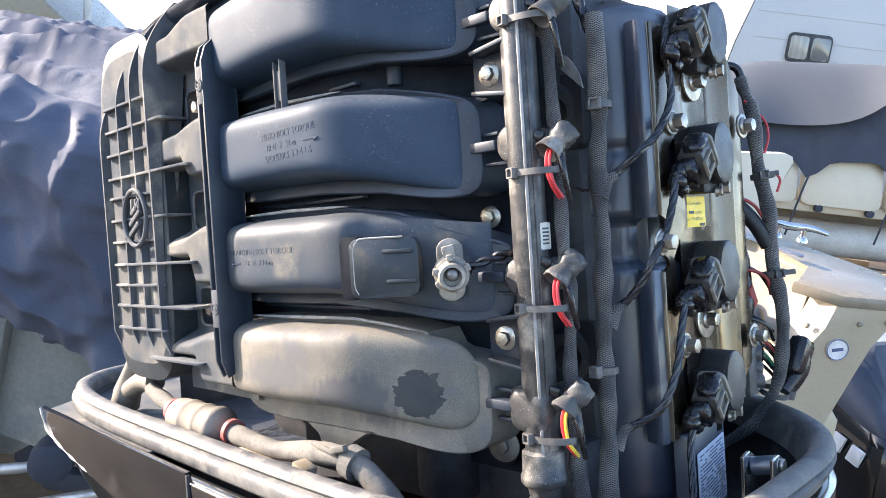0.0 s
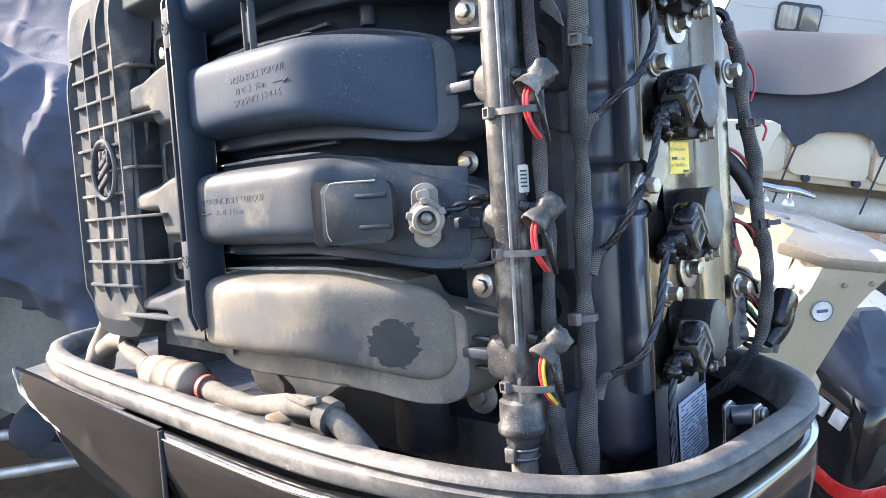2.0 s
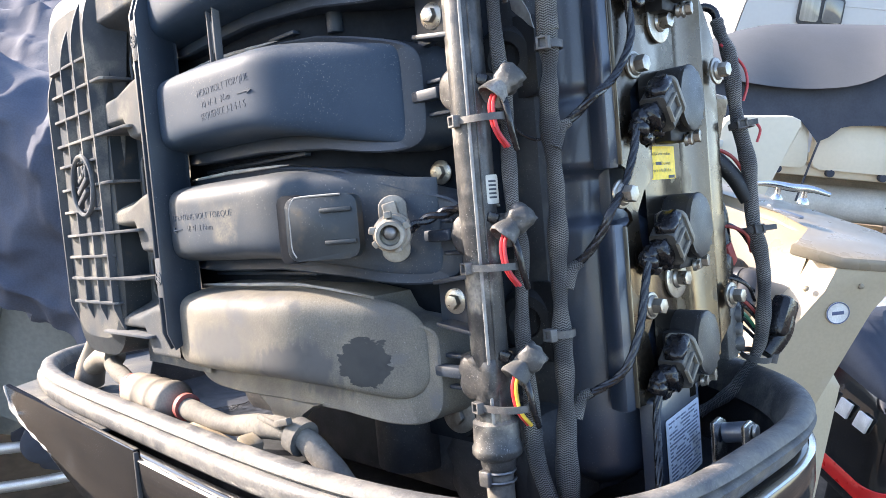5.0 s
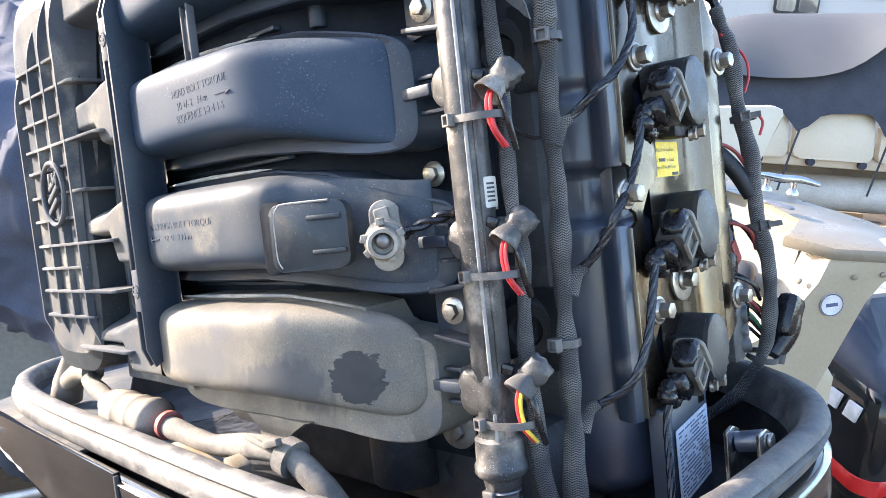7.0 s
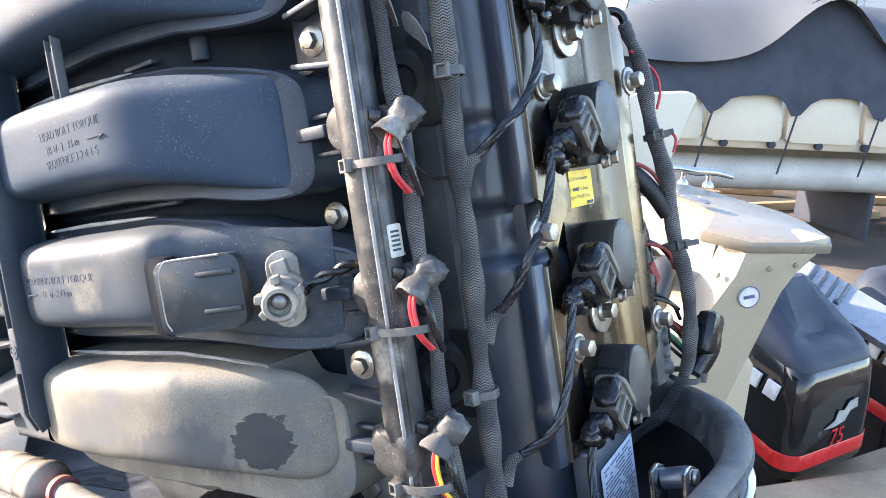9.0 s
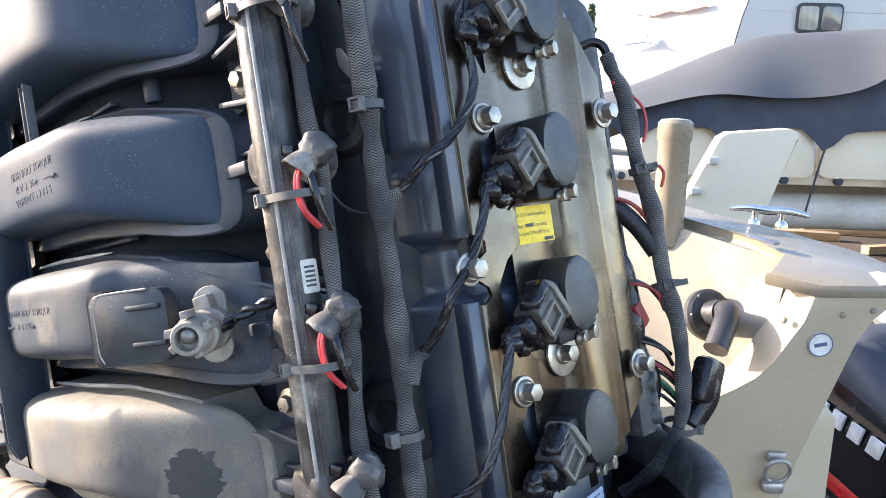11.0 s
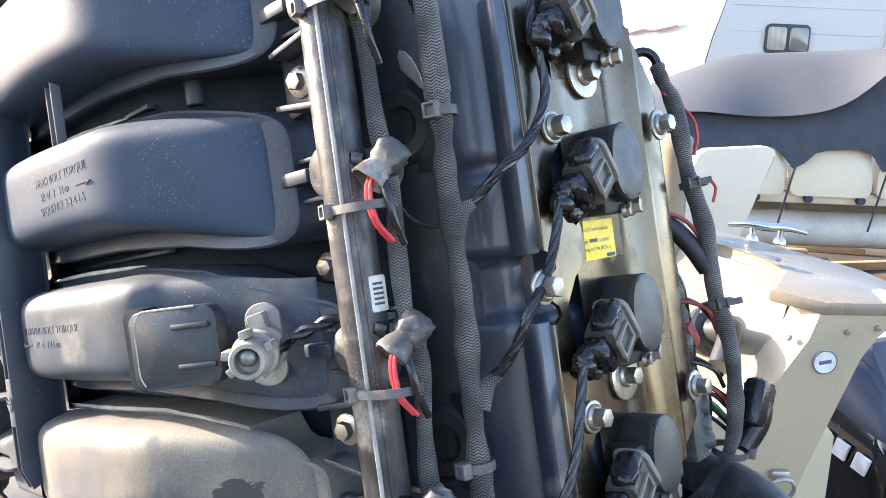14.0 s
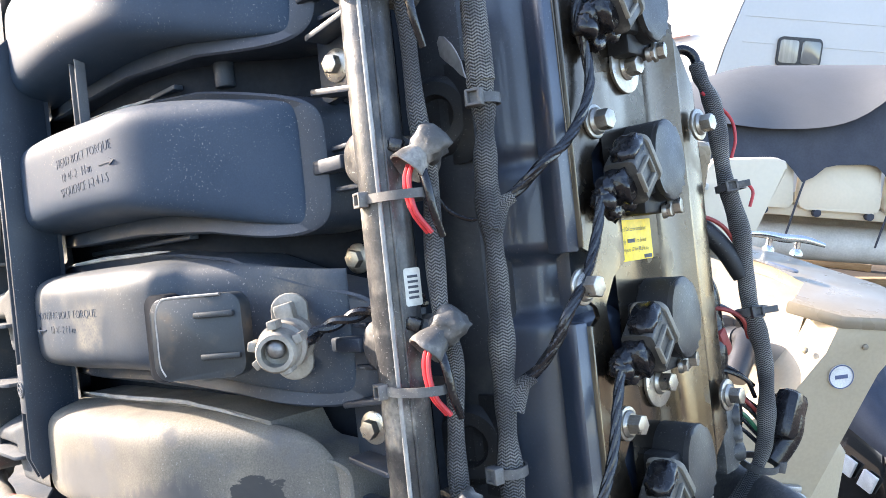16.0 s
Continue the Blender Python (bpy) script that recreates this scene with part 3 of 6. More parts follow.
arrow(face2 @ pose(0.046, -0.0068, 0), runners[1], 1)
arrow(face3 @ pose(0.0155, -0.0065, 0), runners[2], -1)

# cover tab and its slot on the third runner
tab = frame_of((-0.4050, 0.3450, 1.4775), (0.855, 0.52, 0), (0, 0, 1))
b = bmesh.new()
prism(b, rounded(0.0495, 0.042, 0.007), lambda u, v, w: tab @ Vector((u + 0.0012, v, w - 0.002 * (u + 0.02) / 0.04)), -0.006, 0.004, 0.0007)
cover = part("cover_tab", b, M_TAB, manifold, "worn flat cover tab with rusty smear")
b = bmesh.new()
box(b, (0.012, 0.011, 0.0040), (0.022, 0.0030, 0.0022), 0.0008, None)
box(b, (0.014, -0.010, 0.0040), (0.022, 0.0030, 0.0022), 0.0008, None)
b.transform(tab)
part("rib", b, M_TAB, cover)
lip = frame_of((-0.4340, 0.3285, 1.4775), (0.9, 0.34, 0), (0, 0, 1))
# no slot is cut: a near-black slab paints its shade
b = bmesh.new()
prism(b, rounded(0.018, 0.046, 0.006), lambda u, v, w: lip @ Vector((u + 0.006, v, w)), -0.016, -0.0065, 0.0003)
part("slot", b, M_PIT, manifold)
b = bmesh.new()
tube(b, [tab @ Vector(q) for q in ((0.016, 0.0208, 0.0036), (-0.012, 0.0208, 0.0036), (-0.0175, 0.0190, 0.0036), (-0.0205, 0.0125, 0.0036), (-0.0207, 0.0, 0.0036), (-0.0205, -0.0125, 0.0036), (-0.0180, -0.0185, 0.0036))], 0.0007, 6)
part("worn_edge", b, M_WORN_SUN, cover)

# stiffening channel with two badge blocks
b = bmesh.new()
for x in (-0.5925, -0.5835):
    prism(b, [(0.3125, 1.402), (0.318, 1.388), (0.342, 1.40), (0.342, 1.70), (0.326, 1.676), (0.317, 1.668), (0.3125, 1.655)], lambda u, v, w: Vector((w, u, v)), x - 0.0013, x + 0.0013, 0.0004)
box(b, (-0.5880, 0.3435, 1.53), (0.009, 0.003, 0.28), 0.0)
channel = part("stiffener", b, M_PLASTIC, manifold)
for z in (1.635, 1.447):
    b = bmesh.new()
    box(b, (-0.5880, 0.3182, z), (0.0100, 0.012, 0.032), 0.001)
    lathe(b, (-0.5880, 0.3124, z), (0, -1, 0), [(0, 0.0054), (0.0009, 0.0052), (0.0009, 0.0044), (0.0002, 0.0042), (0.0002, 0.0)], 24)
    for q in (-0.003, 0.0, 0.003):
        box(b, (-0.5880 + q * 0.4, 0.3120, z + q), (0.006, 0.0012, 0.0014), 0.0003, pose(0, 0, 0, 0, 25, 0))
    part("badge_block", b, M_RIB, channel)

# small H clip between the two upper runners
b = bmesh.new()
for x in (-0.5095, -0.5010):
    box(b, (x, 0.337, 1.624), (0.0018, 0.006, 0.046), 0.0006)
box(b, (-0.5053, 0.338, 1.622), (0.0085, 0.004, 0.024), 0.001)
part("clip", b, M_RIB, manifold)
b = bmesh.new()
for k, (za, zb) in enumerate(((1.618, 1.622), (1.531, 1.529), (1.444, 1.441))):
    box(b, (-0.53, Y_face(-0.53) + 0.052, za), (0.15, 0.006, 0.003), 0.0008)
for x, z in ((-0.43, 1.625), (-0.47, 1.622)):
    cyl(b, (x, 0.39, z - 0.012), (x, 0.39, z + 0.012), 0.006, bev=0.001)
part("web", b, M_PLASTIC, manifold)

# plenum end with crossed ribs
b = bmesh.new()


def plenum(u, v):
    a = 2 * math.pi * u
    ex = math.copysign(abs(math.cos(a)) ** 0.5, math.cos(a))
    ez = math.copysign(abs(math.sin(a)) ** 0.42, math.sin(a))
    k = min(1.0, v * 1.9)
    return Vector((-0.761 + 0.070 * ex * (k if v < 0.53 else 1.0), 0.3213 + (0.004 * k ** 14 if v < 0.53 else 0.004 + (v - 0.53) * 0.24), 1.542 + 0.172 * ez * (k if v < 0.53 else 1.0)))


grid(b, lambda u, v: plenum(u, 0.475 * v), 72, 10, True)
plen = part("plenum", b, M_FLANK, manifold, "", sharp=60)
b = bmesh.new()
grid(b, lambda u, v: plenum(u, 0.475 + 0.525 * v), 72, 20, True)
part("outer_wall", b, M_TAB, plen)


def rib(outline, z0, z1):
    bm = bmesh.new()
    prism(bm, outline, lambda u, v, w: Vector((u, v, w)), z0, z1, 0.0004)
    part("rib", bm, M_RIB, plen)


for x, top in ((-0.815, 1.672), (-0.769, 1.702), (-0.735, 1.716), (-0.703, 1.722)):
    rise = [k / 9 for k in range(10)]
    bm = bmesh.new()
    prism(bm, [(0.345, 1.388), (0.324, 1.398), (0.3165, 1.418)] + [(0.3155 + 0.022 * q ** 2.5, top - 0.062 + 0.070 * q) for q in rise] + [(0.352, top + 0.008), (0.352, top - 0.03)], lambda u, v, w: Vector((w, u, v)), x - 0.0013, x + 0.0013)
    for vert in bm.verts:
        vert.co.x += 0.030 * max(0.0, (vert.co.z - top + 0.062) / 0.070) ** 2
    part("rib", bm, M_RIB, plen)
for z, x in zip((1.647, 1.623, 1.599, 1.575, 1.555, 1.532, 1.510, 1.487, 1.466, 1.445, 1.422, 1.395), (-0.700, -0.677, -0.699, -0.634, -0.700, -0.681, -0.698, -0.636, -0.698, -0.643, -0.697, -0.632)):
    xl = -0.815 if 1.41 < z < 1.65 else -0.745
    rib([(xl, 0.330), (xl + 0.012, 0.317), (-0.80 if xl < -0.8 else -0.73, 0.3155), (x - 0.004, 0.3165), (x, 0.320), (x, 0.345), (xl, 0.345)], z - 0.0013, z + 0.0013)
# emblem: oval ring and plain bars
b = bmesh.new()
tube(b, [(-0.737 + 0.0255 * math.cos(a), 0.3135, 1.5325 + 0.0275 * math.sin(a)) for a in [k * math.pi / 18 for k in range(36)]], 0.0022, 8, closed=True, raw=True)
for q, s in ((0.008, 0.024), (0.0, 0.028), (-0.009, 0.026)):
    box(b, (-0.737 + q * 0.3, 0.3142, 1.5325 + q * 1.2), (s, 0.004, 0.0048), 0.001, pose(0, 0, 0, 0, -28, 0))
for q in (-0.009, 0.0, 0.008):
    box(b, (-0.733 + q, 0.3142, 1.5455), (0.0035, 0.004, 0.011), 0.0008, pose(0, 0, 0, 0, 8, 0))
part("emblem", b, M_RIB, plen, "oval moulded emblem of plain bars")

# flank between plenum and runners: a pad for each runner, bolt pockets between
PADS = ((1.668, 1.712, 1.668), (1.561, 1.619, 1.578), (1.464, 1.522, 1.489), (1.374, 1.426, 1.396))
POCKETS = (1.6295, 1.5345, 1.4435)


def flank(u, v):
    x, z = -0.712 + 0.122 * u, 1.362 + 0.345 * v
    y = 0.349
    for low, high, shelf in PADS:
        base = shelf + (low - shelf) * smooth((x + 0.655) / 0.014)
        top = high - 0.010 * smooth((-0.622 - x) / 0.055)
        y -= 0.025 * smooth((z - base + 0.004) / 0.010) * smooth((top + 0.005 - z) / 0.014) ** 0.7
    for c in POCKETS:
        q = (abs((x + 0.662) / 0.0175) ** 5 + abs((z - c) / 0.0170) ** 5) ** 0.2
        y += (0.376 - y) * smooth((1.08 - q) / 0.12) if y > 0.342 else 0.0
    return Vector((x, y + 0.0004 * math.sin(70 * x + 40 * z), z))


b = bmesh.new()
grid(b, flank, 84, 190)
part("plenum_flank", b, M_FLANK, manifold, sharp=80)
for z in POCKETS:
    b = bmesh.new()
    tube(b, [(-0.662 + 0.0190 * math.copysign(abs(math.cos(a)) ** 0.4, math.cos(a)), 0.3478, z + 0.0183 * math.copysign(abs(math.sin(a)) ** 0.4, math.sin(a))) for a in [(k + 0.5) * math.pi / 20 for k in range(40)]], 0.0014, 8, closed=True, raw=True)
    part("pocket_rim", b, M_RIB, manifold)
for z in (1.628, 1.442):
    b = bmesh.new()
    hexbolt(b, (-0.6455, 0.355, z), (-0.05, -1, 0), 0.010, 0.017, 0.011)
    part("bolt", b, M_ZINC, manifold)
# top lid of the plenum and pale flywheel cover
b = bmesh.new()
tube(b, [(-0.826, 0.40, 1.60), (-0.826, 0.368, 1.645), (-0.80, 0.352, 1.688), (-0.74, 0.345, 1.712), (-0.64, 0.345, 1.722), (-0.45, 0.36, 1.735)], 0.012, 10, flat=0.5)
grid(b, lambda u, v: Vector((-0.80 + 0.46 * u, 0.350 + 0.05 * v + 0.05 * u * u, 1.695 + 0.045 * math.sin(u * 1.6) + 0.02 * v)), 16, 4)
part("plenum_lid", b, M_COVER, manifold)
b = bmesh.new()
prism(b, [(-0.80, 0.385), (-0.75, 0.352), (-0.60, 0.345), (-0.40, 0.40), (-0.30, 0.48), (-0.30, 0.70), (-0.70, 0.75), (-0.82, 0.55)], lambda u, v, w: Vector((u, v, w + 0.06 * (u + 0.8))), 1.722, 1.80, 0.01)
part("flywheel_cover", b, mat("pale_grey_cover_plastic", (0.42, 0.42, 0.41), (0.5, 0.49, 0.47), 20, 0.45), motor, "pale grey flywheel cover at the top of the engine")

b = bmesh.new()
tube(b, [(-0.826, 0.365, 1.575), (-0.838, 0.362, 1.560), (-0.842, 0.362, 1.535), (-0.836, 0.362, 1.512), (-0.824, 0.365, 1.495)], 0.006, 10)
grip = part("side_handle", b, M_COVER, manifold)
b = bmesh.new()
prism(b, [(-0.008, 0.006), (-0.002, 0.007), (0.003, 0.003), (0.009, 0.004), (0.008, -0.003), (0.001, -0.001), (-0.001, -0.008), (-0.007, -0.004)], lambda u, v, w: Vector((-0.836 + u, w, 1.511 + v)), 0.3545, 0.3565, 0.0004)
part("torn_tag", b, M_STICKER, grip, "torn white tag")

b = bmesh.new()
prism(b, [(-0.535, 1.350), (-0.515, 1.342), (-0.508, 1.330), (-0.508, 1.316), (-0.484, 1.316), (-0.482, 1.332), (-0.470, 1.342), (-0.450, 1.350)], lambda u, v, w: Vector((u, w, v)), 0.358, 0.366, 0.001)
part("hanger_leg", b, M_DUSTY, manifold)

# small flange bolts round the runners
for at, af, m_, fl in (((-0.3770, 0.4305, 1.5085), 0.009, M_ZINC, 0.0085), ((-0.4135, 0.4300, 1.4190), 0.009, M_DULL, 0.0100), ((-0.374, 0.4255, 1.337), 0.010, M_DULL, 0.013), ((-0.410, 0.428, 1.6035), 0.009, M_ZINC, 0.010)):
    b = bmesh.new()
    hexbolt(b, at, (0.25, -1, 0), af, 0.005, fl)
    part("bolt", b, m_, manifold)
for z in (1.604, 1.42):
    b = bmesh.new()
    prism(b, rounded(0.03, 0.028, 0.006), lambda u, v, w: Vector((-0.412 + u, w, z + v)), 0.431, 0.446, 0.001)
    part("bolt_ear", b, M_PLASTIC, manifold)

# ---- lower cowl, tray and rubber seal ----
def seam_z(x):
    return 1.318 + (-0.2 - x) * 0.028


def oval(a, off=0.0):
    """Plan outline of the tray's rim, moved outwards by off."""
    def at(q):
        c, s = math.cos(q), math.sin(q)
        e = 4.3 if c < 0 else (2.5 if s > 0 else 4.2)
        return Vector((-0.637 + (0.441 if c > 0 else 0.412) * math.copysign(abs(c) ** (2 / e), c), 0.535 + 0.2295 * math.copysign(abs(s) ** (2 / e), s), 0))
    d = at(a + 0.004) - at(a - 0.004)
    return at(a) + Vector((d.y, -d.x, 0)).normalized() * off


def swept(prof, seg=200, tuck=0.0):
    bm = bmesh.new()
    angles = []
    for k in range(seg):
        q = 2 * math.pi * k / seg
        angles.append(q)
    n = len(prof)

    def at(u, v):
        o, z = prof[round(v * (n - 1))]
        p = oval(2 * math.pi * u)
        p = oval(2 * math.pi * u, o - tuck * smooth((p.x + 0.44) / 0.16) * min(1.0, max(0.0, -z - 0.002) / 0.012))
        return Vector((p.x, p.y, seam_z(p.x) + z))

    grid(bm, at, seg, n, True)
    return bm


b = swept([(0.010, -0.0235), (0.0190, -0.0255), (0.0205, -0.0275), (0.0195, -0.05), (0.012, -0.085), (-0.01, -0.13), (-0.05, -0.17)], tuck=0.016)
cowl = part("lower_cowl", b, M_GLOSS, motor, "glossy black lower cowl with dusty ledge", sharp=50)
b = swept([(-0.012, -0.012), (-0.016, -0.03), (-0.022, -0.07), (-0.08, -0.085), (-0.25, -0.085)])
part("tray", b, M_DARK, cowl)
b = swept([(-0.0115, -0.022), (-0.0125, -0.004), (-0.0105, 0.0025), (-0.006, 0.0052), (0.0, 0.0055), (0.0045, 0.0035), (0.0062, -0.0006), (0.0034, -0.0036), (0.0066, -0.0046), (0.0096, -0.0062), (0.0108, -0.0105), (0.0102, -0.0165), (0.0080, -0.0195), (0.002, -0.021)], 260, tuck=0.009)
part("rim_seal", b, M_RUBBER, motor, "grey dusty rubber rim seal with a rolled lip", sharp=60)
b = swept([(0.0165, -0.0242), (0.0200, -0.0244), (0.0212, -0.0254), (0.0204, -0.0264), (0.0165, -0.0268)], 200, tuck=0.016)
part("trim_strip", b, M_CHROME, cowl, "thin bright metal trim strip")
# straight front panel with its ledge and corner
b = bmesh.new()
prism(b, [(-0.967, 1.325), (-0.606, 1.312), (-0.606, 1.228), (-0.66, 1.240), (-0.73, 1.253), (-0.824, 1.270), (-0.905, 1.286), (-0.95, 1.300)], lambda u, v, w: Vector((u, w, v)), 0.2836, 0.290, 0.0015)
front = part("front_panel", b, M_GLOSS, cowl, "glossy black front side panel with scratched dusty corner")
b = bmesh.new()
prism(b, [(-0.967, 0.2852), (-0.70, 0.2852), (-0.70, 0.33), (-1.06, 0.50), (-1.055, 0.42)], lambda u, v, w: Vector((u, v, seam_z(u) - 0.020 + w)), -0.004, 0.0, 0.001)
part("dusty_ledge", b, M_FLANK, front, "dust-covered ledge behind the panel")
part("scuffed_edge", tube(bmesh.new(), [(-0.9668, 0.2842, 1.3240), (-0.9500, 0.2842, 1.3000), (-0.9050, 0.2842, 1.2862), (-0.8600, 0.2842, 1.2770), (-0.8240, 0.2842, 1.2702)], lambda u: 0.0022 - 0.0012 * u + 0.0006 * math.sin(31 * u), 8), M_WORN_SUN, front, "pale scuffed edge")
b = bmesh.new()
box(b, (-0.6035, 0.2850, 1.268), (0.003, 0.004, 0.085), 0.0008)
part("seam", b, M_DARK, cowl)

# latch in the tray
b = bmesh.new()
cyl(b, (-0.235, 0.5385, 1.315), (-0.218, 0.541, 1.318), 0.0068, bev=0.001)
latch = part("latch", b, M_COVER, motor, "steel latch bracket with black roller")
for x in (-0.2365, -0.2165):
    b = bmesh.new()
    prism(b, [(-0.010, 0.008), (0.0, 0.010), (0.008, 0.006), (0.009, -0.002), (0.004, -0.055), (-0.012, -0.055)], lambda u, v, w: Vector((x + w, 0.5365 + u + (x + 0.228) * 0.1, 1.3165 + v)), -0.0013, 0.0013, 0.0004)
    part("bracket_plate", b, M_CHROME, latch)
b = bmesh.new()
cyl(b, (-0.2153, 0.541, 1.318), (-0.2125, 0.5413, 1.318), 0.0050, bev=0.001)
part("pin_head", b, M_ZINC, latch)

# ---- coil plate on the cylinder head ----
PROF = ((0.534, -0.2790), (0.586, -0.2790), (0.590, -0.2835), (0.612, -0.2835), (0.6155, -0.2800), (0.6185, -0.2765), (0.6210, -0.2790), (0.6235, -0.2800), (0.6262, -0.2765), (0.6290, -0.2790), (0.6330, -0.2782), (0.6500, -0.2782), (0.6545, -0.2800), (0.6560, -0.2840), (0.6560, -0.3000))


def plate_top(y):
    return 1.66 if y < 0.612 else 1.66 - (y - 0.612) * 1.55


def plate_bot(y):
    return 1.325 + 0.045 * smooth((y - 0.60) / 0.05)


b = bmesh.new()
grid(b, lambda u, v: Vector((PROF[round(u * (len(PROF) - 1))][1], PROF[round(u * (len(PROF) - 1))][0], plate_bot(PROF[round(u * (len(PROF) - 1))][0]) * (1 - v) + plate_top(PROF[round(u * (len(PROF) - 1))][0]) * v)), len(PROF), 6)
plate = part("coil_plate", b, M_PLATE, motor, "brushed grey metal coil plate with folded beads", sharp=70)
# left wing of the plate, cut out round the plugs
b = bmesh.new()
WING = [(0.492, 1.640), (0.494, 1.502), (0.500, 1.500), (0.506, 1.497), (0.506, 1.490), (0.498, 1.487), (0.494, 1.481), (0.496, 1.474), (0.504, 1.470), (0.506, 1.464), (0.500, 1.460),
        (0.494, 1.460), (0.494, 1.338), (0.520, 1.336), (0.522, 1.360), (0.514, 1.385), (0.524, 1.398), (0.537, 1.404), (0.537, 1.420), (0.522, 1.432), (0.514, 1.448), (0.512, 1.470), (0.522, 1.484), (0.536, 1.492), (0.537, 1.518), (0.530, 1.512), (0.522, 1.516),
        (0.512, 1.535), (0.513, 1.552), (0.522, 1.558), (0.530, 1.572), (0.537, 1.577), (0.538, 1.599), (0.525, 1.596), (0.517, 1.611), (0.513, 1.640)]
prism(b, WING, lambda u, v, w: Vector((w, u, v)), -0.2760, -0.2730, 0.0005)
part("plate_wing", b, M_PLATE, plate)
b = bmesh.new()
for z0, z1 in ((1.502, 1.640), (1.338, 1.461)):
    box(b, (-0.2738, 0.4942, (z0 + z1) / 2), (0.0060, 0.0013, z1 - z0), 0.0006)
part("plate_edge", b, M_PLATE2, plate)
b = bmesh.new()
for z0, z1 in ((1.500, 1.642), (1.336, 1.463)):
    prism(b, [(-0.2830, 0.4872), (-0.2780, 0.4858), (-0.2758, 0.4868), (-0.2738, 0.4935), (-0.2790, 0.4960), (-0.2900, 0.4960), (-0.2900, 0.4890)], lambda u, v, w: Vector((u, v, w)), z0, z1, 0.0012)
part("plate_flange", b, M_COVER, plate)
b = bmesh.new()
box(b, (-0.300, 0.575, 1.49), (0.02, 0.135, 0.325), 0.004)
part("plate_backing", b, M_COVER, plate)

AFT = Vector((1, 0, 0))
for y, z, x, w in ((0.4815, 1.4825, -0.2665, 0.0095), (0.518, 1.569, -0.2730, 0.0095), (0.519, 1.404, -0.2730, 0.0095), (0.565, 1.604, -0.2790, 0.0150), (0.566, 1.4175, -0.2790, 0.0150), (0.642, 1.573, -0.2740, 0.0105), (0.643, 1.3935, -0.2740, 0.0105)):
    b = bmesh.new()
    cyl(b, (x, y, z), (x + 0.0022, y, z), w, seg=36, bev=0.0006)
    part("washer", b, M_ZINC, plate)
    b = bmesh.new()
    hexbolt(b, (x + 0.002, y, z), AFT, 0.010, 0.0075, 0.0075)
    part("bolt", b, M_ZINC, plate)

# ---- ignition coils ----
def ignition_coil():
    """One coil about z = 0 on the plate, its plug facing port and down."""
    bm = bmesh.new()
    out = []
    for k in range(40):
        a = 2 * math.pi * k / 40
        y, z = 0.0165 * math.cos(a), 0.0235 * math.sin(a)
        if z < -0.012 and y > 0:
            y = min(y, 0.012)
        out.append((y, z))
    prism(bm, out, lambda u, v, w: Vector((w, 0.568 + u, v)), -0.283, -0.2590, 0.0012)
    ob = part("ignition_coil", bm, M_COIL, motor, "grey-black plastic ignition coil")
    bm = bmesh.new()
    prism(bm, out, lambda u, v, w: Vector((w, 0.568 + u * 1.01, v * 1.01)), -0.2595, -0.2560, 0.0020)
    part("cap", bm, M_CAP, ob, "faded grey coil cap")
    bm = bmesh.new()
    box(bm, (-0.2745, 0.566, -0.022), (0.018, 0.030, 0.016), 0.002)
    box(bm, (-0.272, 0.553, -0.004), (0.022, 0.02, 0.030), 0.003)
    part("foot", bm, M_COIL, ob)
    plug = frame_of((-0.2600, 0.5335, -0.004), (0.10, -0.80, -0.60), (1.0, 0.1, 0.0))
    bm = bmesh.new()
    prism(bm, rounded(0.030, 0.021, 0.005), lambda u, v, w: plug @ Vector((w, v, u)), -0.009, -0.0055, 0.0006)
    part("collar", bm, M_COLLAR, ob, "tan dusty collar")
    bm = bmesh.new()
    m2 = plug
    prism(bm, rounded(0.027, 0.018, 0.003), lambda u, v, w: m2 @ Vector((w, v, u)), -0.006, 0.016, 0.0009)
    part("connector", bm, M_CONN, ob)
    bm = bmesh.new()
    for u, w, du, dw in ((-0.0055, 0.008, 0.0018, 0.016), (0.0055, 0.008, 0.0018, 0.016), (0.0, 0.0165, 0.0125, 0.0018), (0.0, 0.0005, 0.0125, 0.0016)):
        box(bm, m2 @ Vector((w, 0.0098, u)), (dw, 0.0026, du), 0.0004, m2.to_3x3().to_4x4())
    part("latch_frame", bm, M_COLLAR, ob)
    bm = bmesh.new()
    crumple(bm, m2 @ Vector((0.019, -0.002, 0.001)), (0.0085, 0.0085, 0.0120), m2.to_3x3().to_4x4(), 0.22, 1)
    crumple(bm, m2 @ Vector((0.009, -0.006, -0.013)), (0.0120, 0.0075, 0.0055), m2.to_3x3().to_4x4(), 0.22, 2)
    crumple(bm, m2 @ Vector((0.026, -0.006, 0.006)), (0.0075, 0.0060, 0.0065), m2.to_3x3().to_4x4(), 0.24, 3)
    crumple(bm, m2 @ Vector((0.004, 0.002, 0.0135)), (0.0130, 0.0090, 0.0062), m2.to_3x3().to_4x4(), 0.24, 5)
    part("boot", bm, M_WIRE, ob, "glossy black taped boot", sharp=120)
    bm = bmesh.new()
    hexbolt(bm, (-0.2655, 0.579, -0.0265), (1, 0.25, 0), 0.0085, 0.005, 0.0062)
    hexbolt(bm, (-0.2655, 0.5705, -0.029), (1, 0.25, 0), 0.0065, 0.003, 0.0045)
    part("screw", bm, M_ZINC, ob)
    return ob


coil = ignition_coil()
coil.location.z = 1.5465
for z in (1.4555, 1.370, 1.6385):
    copy_thing(coil, pose(0, 0, z))

